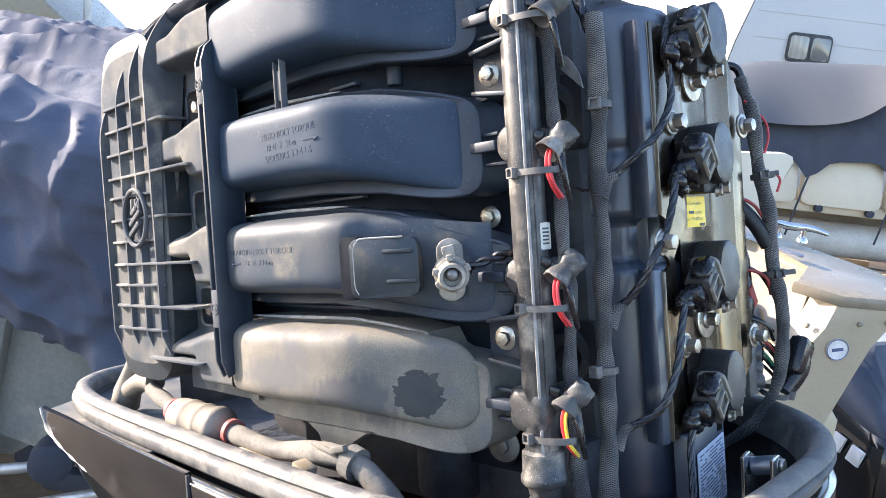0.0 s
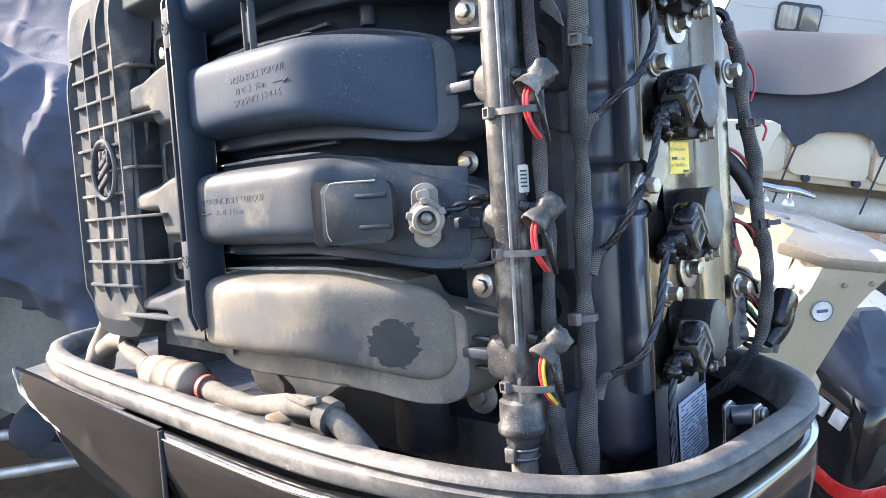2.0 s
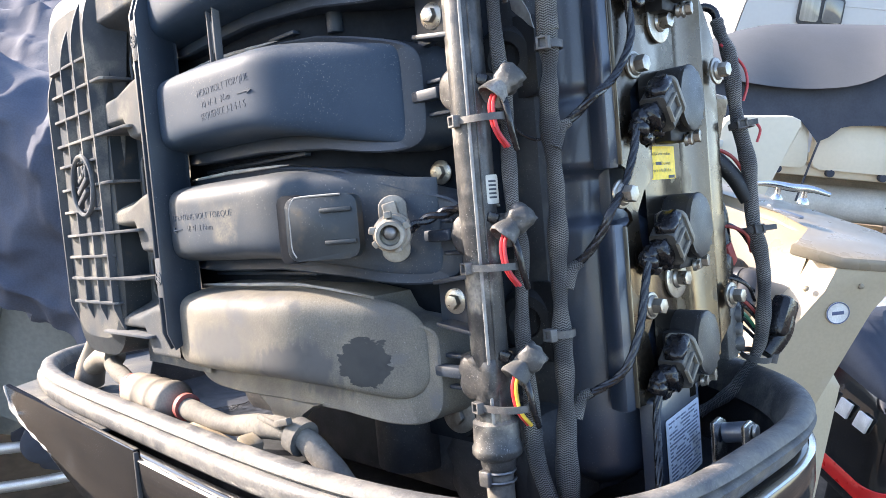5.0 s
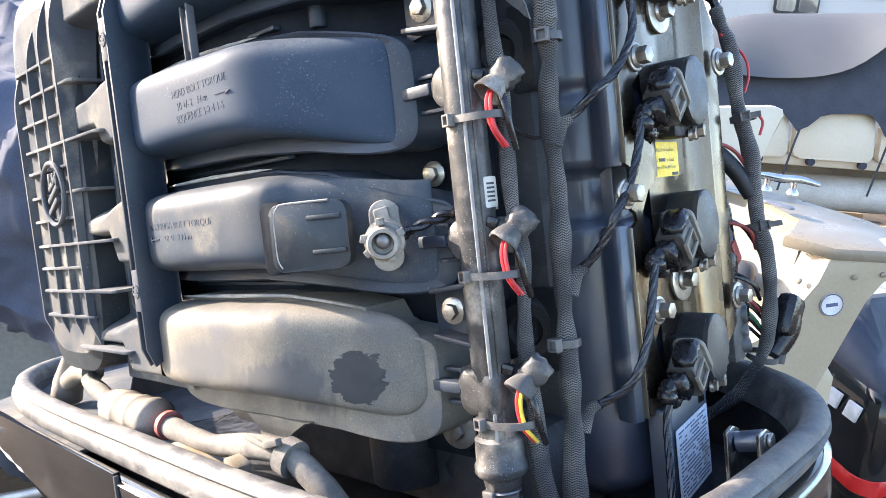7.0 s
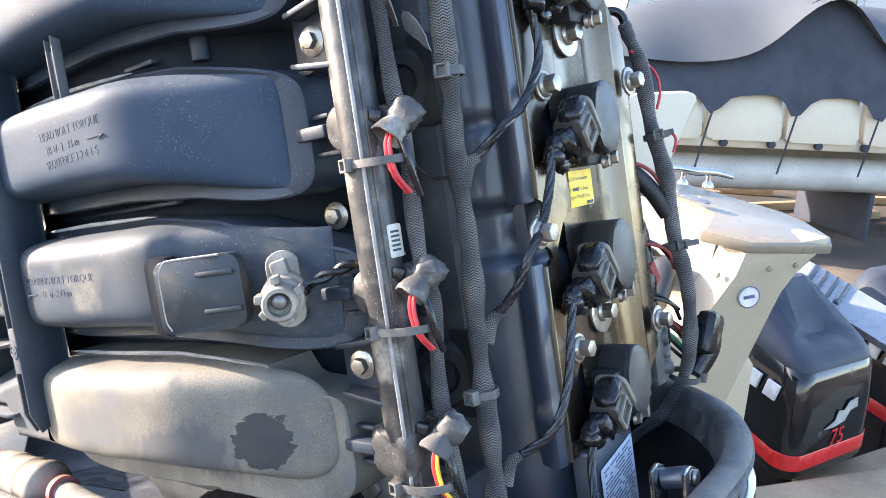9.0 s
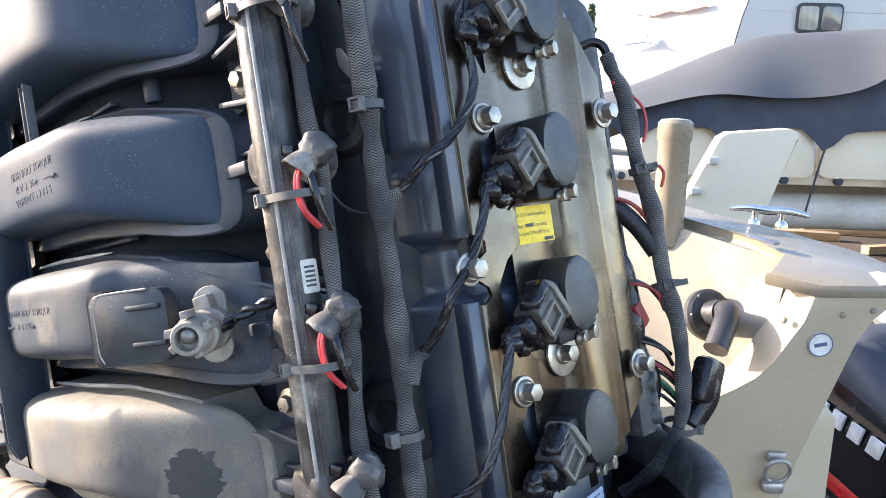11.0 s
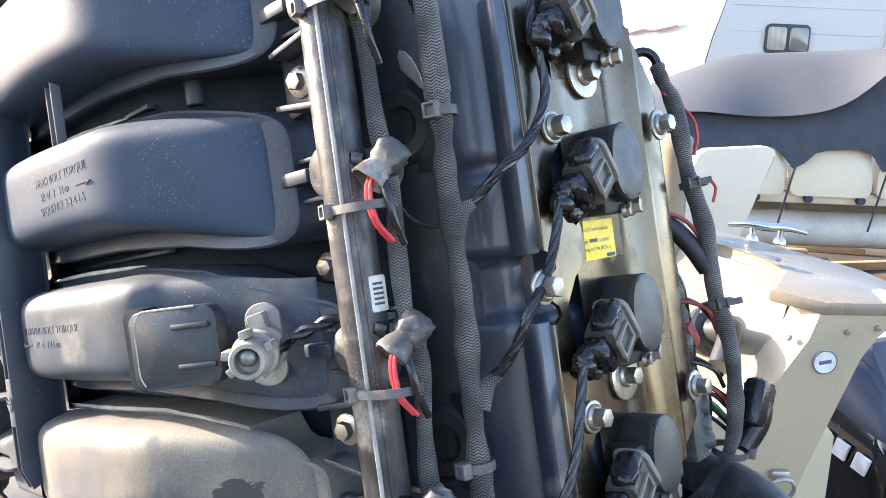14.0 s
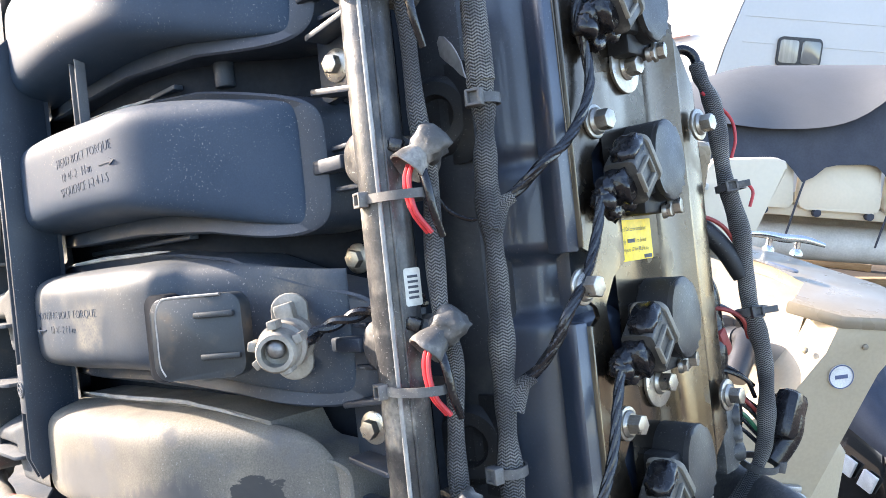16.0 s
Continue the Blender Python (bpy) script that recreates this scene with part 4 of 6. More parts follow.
# ---- fuel rail ----
RX, RY = -0.321, 0.405
b = bmesh.new()
prism(b, [(RX + 0.0120 * math.cos(radians(a)), RY + 0.0120 * math.sin(radians(a))) for a in range(0, 360, 12)], lambda u, v, w: Vector((u, v, w)), 1.343, 1.70, 0.0008)
rail = part("fuel_rail", b, M_RAIL, motor, "weathered dark fuel rail standing upright, sunlit edge dusty")
b = bmesh.new()
lathe(b, (RX, RY, 1.348), (0, 0, -1), [(0, 0.0122), (0.002, 0.0146), (0.016, 0.0150), (0.018, 0.0162), (0.022, 0.0164), (0.024, 0.0150), (0.026, 0.0118), (0.031, 0.0112), (0.033, 0.0098)], 36)
part("rail_sleeve", b, M_RAIL, rail, "dusty black plastic sleeve")
# first bead paler: wear, plus an edge highlight put into its colour
for a, w, h in ((-52, 0.0022, 0.31), (-28, 0.0016, 0.32)):
    b = bmesh.new()
    box(b, (RX + 0.0121 * math.cos(radians(a)), RY + 0.0121 * math.sin(radians(a)), 1.50), (0.0022, w, h), 0.0007, pose(0, 0, 0, 0, 0, a))
    part("bead", b, M_WORN_SUN if a < -40 else M_RAIL, rail)
b = bmesh.new()
cyl(b, (RX, RY, 1.22), (RX, RY, 1.320), 0.0090, bev=0.001)
part("hose_end", b, M_HOSE, rail)
b = bmesh.new()
for dz in (0.0, 0.006):
    tube(b, [(RX + 0.0100 * math.cos(a), RY + 0.0100 * math.sin(a), 1.308 + dz) for a in [k * math.pi / 12 for k in range(24)]], 0.0011, 6, closed=True, raw=True)
box(b, (RX - 0.002, RY - 0.0115, 1.311), (0.008, 0.004, 0.010), 0.0008)
part("hose_clamp", b, M_DULL, rail)
for z in (1.644, 1.556, 1.4655, 1.376):
    b = bmesh.new()
    ear = [(-0.0135 * math.cos(radians(a)), 0.0135 * math.sin(radians(a))) for a in range(-90, 91, 15)]
    ear = [(0.013, -0.0250), (0.0085, -0.0190), (0.0045, -0.0152)] + ear + [(0.0045, 0.0152), (0.0085, 0.0190), (0.013, 0.0250)]
    prism(b, ear, lambda u, v, w: Vector((-0.3250 + u, w, z + v)), 0.3950, 0.4110, 0.0030)
    if z < 1.38:
        crumple(b, (-0.3250, 0.4040, z - 0.001), (0.0185, 0.0135, 0.0185), None, 0.05, z * 7, 3, 1.2)
    boss = part("injector_boss", b, M_RAIL, rail, sharp=60)
    b = bmesh.new()
    lathe(b, (-0.3235, 0.438, z), (0.0, -1, 0.0), [(0, 0.0115), (0.012, 0.0115), (0.013, 0.0095), (0.018, 0.0095), (0.019, 0.0118), (0.028, 0.0118), (0.030, 0.0105), (0.034, 0.0105)], 28)
    part("injector", b, M_BOOT, boss)
    b = bmesh.new()
    box(b, (-0.3500, 0.3985, z + 0.0005), (0.0240, 0.0090, 0.0075), 0.0015)
    box(b, (-0.3500, 0.4045, z + 0.0095), (0.0180, 0.0060, 0.0026), 0.0008)
    box(b, (-0.3450, 0.4045, z - 0.0115), (0.0240, 0.0060, 0.0026), 0.0008)
    part("guide_rib", b, M_PLASTIC, boss)
for z in (1.608, 1.4215):
    b = bmesh.new()
    prism(b, [(-0.366, -0.019), (-0.335, -0.013), (-0.312, -0.013), (-0.312, 0.013), (-0.335, 0.013), (-0.366, 0.017)], lambda u, v, w: Vector((u, w, z + v)), 0.408, 0.413, 0.001)
    for s in (-1, 1):
        box(b, (-0.337, 0.401, z + s * 0.0165), (0.040, 0.014, 0.0032), 0.0008, pose(0, 0, 0, 0, -8 * s, 0))
    tabb = part("bracket", b, M_PLASTIC, rail)
    b = bmesh.new()
    hexbolt(b, (-0.350, 0.408, z), (0.2, -1, 0), 0.0088, 0.005, 0.0086)
    part("bolt", b, M_ZINC, tabb)
# sticker with plain bars
b = bmesh.new()
st = frame_of((-0.3090, 0.4065, 1.4925), (0.12, 0.99, 0), (0, 0, 1))
prism(b, rounded(0.0095, 0.018, 0.0012, 3), lambda u, v, w: st @ Vector((u, v, w)), 0.0, 0.0003)
stick = part("sticker", b, M_STICKER, rail, "small worn white sticker with dark print")
b = bmesh.new()
for j in range(5):
    box(b, st @ Vector((0.0, -0.0050 + j * 0.0025, 0.0004)), (0.0058, 0.0012, 0.0003), 0, st.to_3x3().to_4x4())
part("print", b, M_INK, stick)

# ---- cable ties ----
def cable_tie(at, d, rx, ry, head_a, parent, tail=0.0, size=1.0):
    """A flat band round an oval with a square ratchet head; d is the way of the bundle."""
    d = Vector(d).normalized()
    s = (Vector((1, 0, 0)) - d * d.x).normalized()
    t = d.cross(s)
    bm = bmesh.new()
    n = 28
    loops = []
    for k in range(n):
        a = 2 * math.pi * k / n
        p = Vector(at) + s * rx * math.cos(a) + t * ry * math.sin(a)
        nrm = (s * math.cos(a) / rx + t * math.sin(a) / ry).normalized()
        loops.append([bm.verts.new(p + nrm * o + d * w) for o, w in ((0, -0.0024 * size), (0.0012, -0.0024 * size), (0.0012, 0.0024 * size), (0, 0.0024 * size))])
    for k in range(n):
        for j in range(4):
            bm.faces.new((loops[k][j], loops[k][(j + 1) % 4], loops[(k + 1) % n][(j + 1) % 4], loops[(k + 1) % n][j]))
    a = radians(head_a)
    p = Vector(at) + s * rx * math.cos(a) + t * ry * math.sin(a)
    nrm = (s * math.cos(a) / rx + t * math.sin(a) / ry).normalized()
    m = Matrix.Translation(p + nrm * 0.0028 * size) @ Matrix((nrm.cross(d), d, nrm)).transposed().to_4x4()
    hb = bmesh.new()
    for u, v, w, h in ((-0.0032, 0, 0.0016, 0.0078), (0.0032, 0, 0.0016, 0.0078), (0, 0.0033, 0.0078, 0.0014), (0, -0.0033, 0.0078, 0.0014)):
        box(hb, (u * size, v * size, 0), (w * size, h * size, 0.0055 * size), 0.0004)
    box(hb, (0, 0, -0.001), (0.005 * size, 0.0055 * size, 0.003 * size))
    if tail:
        box(hb, (tail / 2, 0, 0.0), (tail, 0.0045 * size, 0.0013), 0.0003)
    hb.transform(m)
    ob = part("cable_tie", bm, M_TIE, parent)
    part("tie_head", hb, M_TIE, ob)
    return ob


for z in (1.6365, 1.5355, 1.4450, 1.3575):
    cable_tie((-0.3135, 0.4065, z), (0, 0, 1), 0.0205, 0.0142, 248, rail, size=0.9)

# ---- woven wiring sleeves ----
harness = part("wiring_harness", tube(bmesh.new(), [(-0.286, 0.443, 1.592), (-0.286, 0.444, 1.57), (-0.291, 0.446, 1.536), (-0.290, 0.446, 1.489), (-0.292, 0.445, 1.442), (-0.292, 0.443, 1.399), (-0.291, 0.441, 1.356), (-0.294, 0.440, 1.307), (-0.296, 0.445, 1.24)], lambda u: 0.0057 + 0.0008 * math.sin(31 * u) + 0.0005 * math.sin(73 * u) + 0.0014 * smooth(3 * u - 1.9), 28, 16), M_BRAID, motor, "grey-black woven wiring sleeve hanging beside the fuel rail")
b = bmesh.new()
tube(b, [(-0.285, 0.443, 1.640), (-0.284, 0.442, 1.615), (-0.285, 0.443, 1.588)], lambda u: 0.0060 + 0.0010 * u, 28, 16)
part("sleeve_top", b, M_BRAID, harness)
b = bmesh.new()
twisted(b, [(-0.31, 0.45, 1.70), (-0.298, 0.445, 1.655), (-0.288, 0.443, 1.628), (-0.285, 0.443, 1.60)], 0.0026, 3, 0.05)
part("taped_lead", b, M_WIRE, harness)
cable_tie((-0.2855, 0.4435, 1.5785), (0, 0, 1), 0.0076, 0.0078, 290, harness)
cable_tie((-0.2920, 0.4430, 1.3975), (0, 0, 1), 0.0074, 0.0076, 262, harness)
part("injector_sleeve", tube(bmesh.new(), [Vector((1.045 * x, 1.045 * y, z)) for x, y, z in ((-0.2925, 0.398, 1.655), (-0.2915, 0.398, 1.620), (-0.2905, 0.398, 1.575), (-0.2905, 0.402, 1.545), (-0.2895, 0.399, 1.51), (-0.2885, 0.398, 1.478), (-0.2895, 0.404, 1.455), (-0.2900, 0.401, 1.42), (-0.2915, 0.401, 1.395), (-0.2915, 0.404, 1.36), (-0.291, 0.404, 1.32), (-0.284, 0.41, 1.28), (-0.28, 0.415, 1.24))], lambda u: 0.0045 + 0.0030 * math.exp(-(u / 0.05) ** 2) + 0.0005 * math.sin(41 * u) + 0.0016 * smooth(2.6 * u - 1.5), 24, 12), M_BRAID, motor, "thin woven sleeve feeding the injector plugs")
# injector plugs with coloured leads
for z, cols in ((1.552, (M_RED, M_RED)), (1.4675, (M_RED, M_RED)), (1.381, (M_RED, M_YELLOW)), (1.640, ())):
    at = Vector((-0.2985, 0.4090, z))
    b = bmesh.new()
    pm = frame_of(at, (0.62, 0.42, 0.66), (-0.45, -0.2, 0.87))
    crumple(b, pm @ Vector((0.0085, 0.0005, 0.0)), (0.0098, 0.0098, 0.0086), pm.to_3x3().to_4x4(), 0.20, z * 17)
    inj = part("injector_plug", b, M_BOOT, motor, "grey rubber injector plug with coloured leads", sharp=120)
    b = bmesh.new()
    box(b, at + Vector((-0.0095, -0.0045, 0.0075)), (0.0070, 0.0055, 0.0065), 0.001, pose(0, 0, 0, 0, 20, 30))
    box(b, at + Vector((-0.0112, -0.0072, 0.0080)), (0.0036, 0.0016, 0.0044), 0.0004, pose(0, 0, 0, 0, 20, 30))
    part("plug_clip", b, M_WIRE, inj)
    b = bmesh.new()
    lathe(b, at + Vector((0.002, 0.000, 0.003)), (-0.26, -0.62, -0.68), [(-0.004, 0.0052), (0.001, 0.0062), (0.005, 0.0078), (0.0095, 0.0092), (0.0112, 0.0094), (0.0116, 0.0086), (0.0100, 0.0070), (0.004, 0.003)], 28)
    for v in b.verts:
        v.co += Vector((noise.noise(v.co * 160), noise.noise(v.co * 160 + Vector((5, 0, 0))), noise.noise(v.co * 160 + Vector((0, 7, 0))))) * 0.0010
    part("boot", b, M_BOOT, inj)
    for k, c in enumerate(cols):
        q = at + Vector((-0.0015 + 0.0028 * k, -0.0085, -0.009))
        part("lead", tube(bmesh.new(), [q + Vector((0, 0.003, 0.006)), q, q + Vector((0.0005, -0.0005, -0.008)), q + Vector((0.0022 - 0.0005 * k, 0.001, -0.017)), q + Vector((0.0035, 0.0075, -0.026))], 0.0012, 8), c, inj)
    part("taped_tail", tube(bmesh.new(), [at + Vector(w) for w in ((0.004, -0.003, -0.004), (0.008, -0.004, -0.014), (0.0085, -0.002, -0.026), (0.0065, 0.004, -0.037))], lambda u: 0.0025 - 0.0007 * u, 12), M_WIRE, inj)

part("thin_lead", tube(bmesh.new(), [(-0.308, 0.424, 1.540), (-0.306, 0.432, 1.528), (-0.300, 0.441, 1.522), (-0.294, 0.447, 1.523)], 0.0011, 7), M_WIRE, harness)
# thin pale sheet painted in place of sunlight falling behind the wiring
b = bmesh.new()
prism(b, [(-0.0120, 0.0060), (-0.0095, 0.0085), (-0.0050, 0.0070), (0.0010, 0.0015), (0.0048, -0.0040), (0.0085, -0.0100), (0.0092, -0.0150), (0.0115, -0.0195), (0.0060, -0.0160), (0.0010, -0.0110), (-0.0045, -0.0070), (-0.0105, -0.0020)], lambda u, v, w: Vector((-0.3137 + u, w - 0.25 * u, 1.6134 + v)), 0.4545, 0.4556, 0.0003)
part("sun_patch", b, M_WORN_SUN, motor, "pale ragged sheet standing in for a sunlit patch behind the wiring")

# leads from the sleeve to the coils
LEADS = (((-0.288, 0.450, 1.5275), (-0.280, 0.4585, 1.535), (-0.270, 0.4650, 1.5455), (-0.267, 0.4815, 1.5555), (-0.266, 0.4985, 1.5715), (-0.266, 0.5080, 1.5880), (-0.267, 0.5085, 1.6055), (-0.267, 0.5035, 1.6215), (-0.266, 0.508, 1.640)),
         ((-0.288, 0.452, 1.4385), (-0.279, 0.4560, 1.4450), (-0.270, 0.4610, 1.4575), (-0.264, 0.4655, 1.4715), (-0.263, 0.4825, 1.4880), (-0.263, 0.4955, 1.5085), (-0.263, 0.5025, 1.527)),
         ((-0.288, 0.452, 1.3525), (-0.280, 0.4575, 1.3575), (-0.270, 0.4655, 1.3640), (-0.263, 0.4720, 1.3740), (-0.260, 0.4835, 1.3950), (-0.261, 0.4940, 1.4180), (-0.262, 0.5025, 1.4360)),
         ((-0.262, 0.508, 1.352), (-0.262, 0.500, 1.335), (-0.258, 0.492, 1.315), (-0.252, 0.480, 1.290), (-0.252, 0.478, 1.262)))
for line in LEADS:
    part("coil_lead", twisted(bmesh.new(), line, 0.0017, 4, 0.046), M_WIRE, harness, "twisted glossy black leads")
for y, z in ((0.4475, 1.526), (0.4490, 1.4365), (0.4480, 1.3525)):
    part("branch_knot", tube(bmesh.new(), [(-0.290, y - 0.002, z - 0.010), (-0.288, y + 0.001, z - 0.003), (-0.2855, y + 0.0030, z + 0.002), (-0.281, y + 0.0065, z + 0.005)], lambda u: 0.0060 - 0.0032 * u, 18), M_BRAID, harness)
for z in (1.526, 1.437, 1.351, 1.617):
    b = bmesh.new()
    lathe(b, (-0.2635, 0.5085, z + 0.004), (-0.15, -0.3, -0.95), [(0, 0.0050), (0.004, 0.0072), (0.009, 0.0068), (0.010, 0.0045)], 20)
    crumple(b, (-0.2640, 0.5075, z + 0.002), (0.0058, 0.0078, 0.0056), None, 0.18, z * 10)
    crumple(b, (-0.2660, 0.5185, z - 0.006), (0.0050, 0.0070, 0.0058), pose(0, 0, 0, 30, 0, 0), 0.22, z * 13)
    part("lead_clip", b, M_WIRE, harness, sharp=100)
    for k, c in enumerate((M_GREEN, M_RED, M_WIRE)):
        b = bmesh.new()
        tube(b, [(-0.262 + 0.002 * k, 0.511 + 0.002 * k, z + 0.006), (-0.259, 0.516 + 0.002 * k, z + 0.012), (-0.262, 0.522, z + 0.017)], 0.0013, 7)
        part("lead", b, c, harness)

# sleeve on the far side of the plate
rs = part("rear_sleeve", tube(bmesh.new(), [(-0.290, 0.684, 1.622), (-0.288, 0.685, 1.611), (-0.282, 0.688, 1.587), (-0.280, 0.689, 1.54), (-0.273, 0.690, 1.498), (-0.272, 0.690, 1.449), (-0.266, 0.690, 1.412), (-0.268, 0.690, 1.372), (-0.276, 0.690, 1.338), (-0.295, 0.68, 1.305), (-0.32, 0.665, 1.285)], lambda u: 0.0048 + 0.0014 * smooth(u * 4) + 0.0006 * math.sin(37 * u) + 0.0004 * math.sin(83 * u) - 0.001 * smooth(u * 2 - 0.9), 28, 12), M_BRAID, motor, "woven black wiring sleeve beside the coil plate")
part("bare_end", tube(bmesh.new(), [(-0.289, 0.6845, 1.617), (-0.291, 0.683, 1.628), (-0.297, 0.678, 1.633), (-0.306, 0.670, 1.630)], 0.0036, 10), M_WIRE, rs)
cable_tie((-0.277, 0.690, 1.531), (0.1, 0, -1), 0.0092, 0.0092, 60, rs, 0.012)
cable_tie((-0.271, 0.690, 1.443), (0.1, 0, -1), 0.0098, 0.0098, 50, rs, 0.014)
cable_tie((-0.277, 0.690, 1.335), (-0.3, 0, -1), 0.012, 0.012, 320, rs)
for line, c in ((((-0.286, 0.680, 1.600), (-0.2755, 0.6965, 1.582), (-0.2735, 0.699, 1.566), (-0.277, 0.697, 1.552)), M_RED), (((-0.268, 0.698, 1.533), (-0.2655, 0.700, 1.526), (-0.268, 0.698, 1.516)), M_RED)):
    part("lead", tube(bmesh.new(), line, 0.0012, 8), c, rs)
part("side_hose", tube(bmesh.new(), [(-0.302, 0.664, 1.53), (-0.298, 0.668, 1.49), (-0.296, 0.670, 1.44), (-0.298, 0.668, 1.40), (-0.305, 0.660, 1.345)], 0.0085, 16), M_COIL, rs)
part("side_branch", tube(bmesh.new(), [(-0.315, 0.668, 1.515), (-0.298, 0.674, 1.508), (-0.284, 0.682, 1.490), (-0.275, 0.689, 1.468)], lambda u: 0.0080 - 0.0016 * u, 20), M_COIL, rs)
rng = random.Random(7)
for k, (z, c) in enumerate(((1.372, M_WIRE), (1.378, M_WIRE), (1.381, M_GREEN), (1.391, M_WIRE), (1.396, M_FUSE), (1.399, M_WIRE), (1.406, M_WIRE), (1.414, M_WIRE), (1.448, M_FUSE), (1.452, M_WIRE), (1.505, M_RED), (1.511, M_FUSE))):
    dz, dx = rng.uniform(-0.004, 0.004), rng.uniform(-0.004, 0.006)
    part("lead", tube(bmesh.new(), [(-0.296, 0.664, z), (-0.288 + dx, 0.671, z - 0.002 + dz), (-0.280 + dx, 0.681, z - 0.010 + dz), (-0.275, 0.690, z - 0.024)], 0.0016, 7), c, rs)
part("taped_wire", tube(bmesh.new(), [(-0.296, 0.668, 1.470), (-0.291, 0.672, 1.440), (-0.292, 0.671, 1.405), (-0.288, 0.676, 1.375), (-0.290, 0.674, 1.340)], lambda u: 0.0075 + 0.0012 * math.sin(19 * u), 14), M_WIRE, rs)
b = bmesh.new()
box(b, (-0.290, 0.673, 1.424), (0.014, 0.010, 0.020), 0.002, pose(0, 0, 0, 30, 0, 0))
part("fuse_holder", b, M_FUSE, motor, "red plastic fuse holder among wires")
b = bmesh.new()
box(b, (-0.262, 0.712, 1.365), (0.018, 0.026, 0.036), 0.006, pose(0, 0, 0, -25, 10, 0))
tube(b, [(-0.262, 0.715, 1.38), (-0.262, 0.712, 1.355), (-0.272, 0.70, 1.335)], 0.009, 12)
part("taped_plug", b, M_WIRE, motor, "black taped plug on the rear wiring")
b = bmesh.new()
for k in range(3):
    cyl(b, (-0.30 + 0.005 * k, 0.655, 1.362 - 0.012 * k + 0.012), (-0.278, 0.668, 1.362 - 0.012 * k + 0.012), 0.007, bev=0.001, seg=18)
box(b, (-0.290, 0.655, 1.362), (0.022, 0.020, 0.048), 0.003)
part("terminal_block", b, M_BOOT, motor, "grey-black terminal block with round studs")

# ---- temperature sensor ----
SN = Vector((0.71, -0.70, -0.04)).normalized()
sm = frame_of((-0.3745, 0.381, 1.4715), SN.cross(Vector((0, 0, 1))) * -1, (0, 0, 1))
b = bmesh.new()
prism(b, [(0.0096 * math.cos(radians(a)), (0.0150 if math.sin(radians(a)) > 0 else -0.0125) + 0.0084 * math.sin(radians(a))) for a in range(0, 360, 20)], lambda u, v, w: sm @ Vector((u, v, w)), 0.0, 0.004, 0.001)
sensor = part("temperature_sensor", b, M_SENSOR, motor, "pale grey dusty sensor plugged into a runner")
b = bmesh.new()
lathe(b, sm @ Vector((0, 0, 0.004)), SN, [(0, 0.0122), (0.010, 0.0124), (0.012, 0.0108), (0.020, 0.0104), (0.022, 0.0118), (0.027, 0.0118), (0.028, 0.0100), (0.040, 0.0094), (0.042, 0.0084), (0.042, 0.0064), (0.036, 0.0060), (0.036, 0.0)], 32)
for a in (20, 95, 170, 215, 290):
    box(b, sm @ (pose(0, 0, 0, 0, 0, a) @ Vector((0.0108, 0, 0.037))), (0.0042, 0.0045, 0.013), 0.0008, sm.to_3x3().to_4x4() @ pose(0, 0, 0, 0, 0, a))
part("sensor_body", b, M_SENSOR, sensor)
b = bmesh.new()
bmesh.ops.create_uvsphere(b, u_segments=16, v_segments=10, radius=0.0046, matrix=sm @ Matrix.Translation((0, 0, 0.0425)) @ Matrix.Diagonal((1, 1, 0.8, 1)))
part("sensor_tip", b, M_DULL, sensor, "dark glossy sensor tip")
b = bmesh.new()
box(b, sm @ Vector((-0.001, 0.0140, 0.009)), (0.009, 0.009, 0.012), 0.0012, sm.to_3x3().to_4x4() @ pose(0, 0, 0, 0, 0, 12))
part("lock_tab", b, M_SENSOR, sensor)
part("lead", twisted(bmesh.new(), [sm @ Vector((0.009, -0.002, 0.020)), (-0.3556, 0.3827, 1.4745), (-0.346, 0.392, 1.479), (-0.337, 0.4022, 1.4819), (-0.326, 0.43, 1.484)], 0.0022, 2, 0.024), M_WIRE, sensor)

# ---- labels ----
lb = frame_of((-0.2786, 0.5585, 1.5025), (0, 1, 0), (0, 0, 1))
b = bmesh.new()
prism(b, rounded(0.036, 0.0238, 0.0006, 2), lambda u, v, w: lb @ Vector((u, v, w)), 0.0, 0.0003)
ylab = part("warning_label", b, M_LABEL_Y, motor, "small yellow printed instruction label")
for k, text in enumerate(("Pencil Coil Screw Installation:", "Apply            271 to threads", "Torque to 10 Nm (88.5 lb. in.)")):
    lettering("print", text, 0.0036, lb @ pose(-0.0168, (0.0055, -0.0015, -0.0065)[k], 0.0004), M_INK, ylab, 0.0, 0.68)
b = bmesh.new()
box(b, lb @ Vector((-0.0055, -0.0003, 0.0004)), (0.0004, 0.0074, 0.0022))
box(b, lb @ Vector((0.0120, -0.0102, 0.0004)), (0.0004, 0.0085, 0.0022))
part("print", b, M_INK, ylab)
dl = frame_of((-0.2745, 0.556, 1.296), (-0.012, 0.072, 0.0), (0, 0, 1))
b = bmesh.new()
prism(b, rounded(0.09, 0.10, 0.004), lambda u, v, w: dl @ Vector((u - 0.005, v - 0.005, w)), -0.012, -0.001, 0.001)
part("label_bracket", b, M_COVER, motor, "dark bracket plate carrying the data label")
b = bmesh.new()
prism(b, rounded(0.070, 0.052, 0.002, 3), lambda u, v, w: dl @ Vector((u, v, w)), 0.0, 0.0004)
dlab = part("data_label", b, M_LABEL_W, motor, "pale blue data label covered in small print")
b = bmesh.new()
rng = random.Random(3)
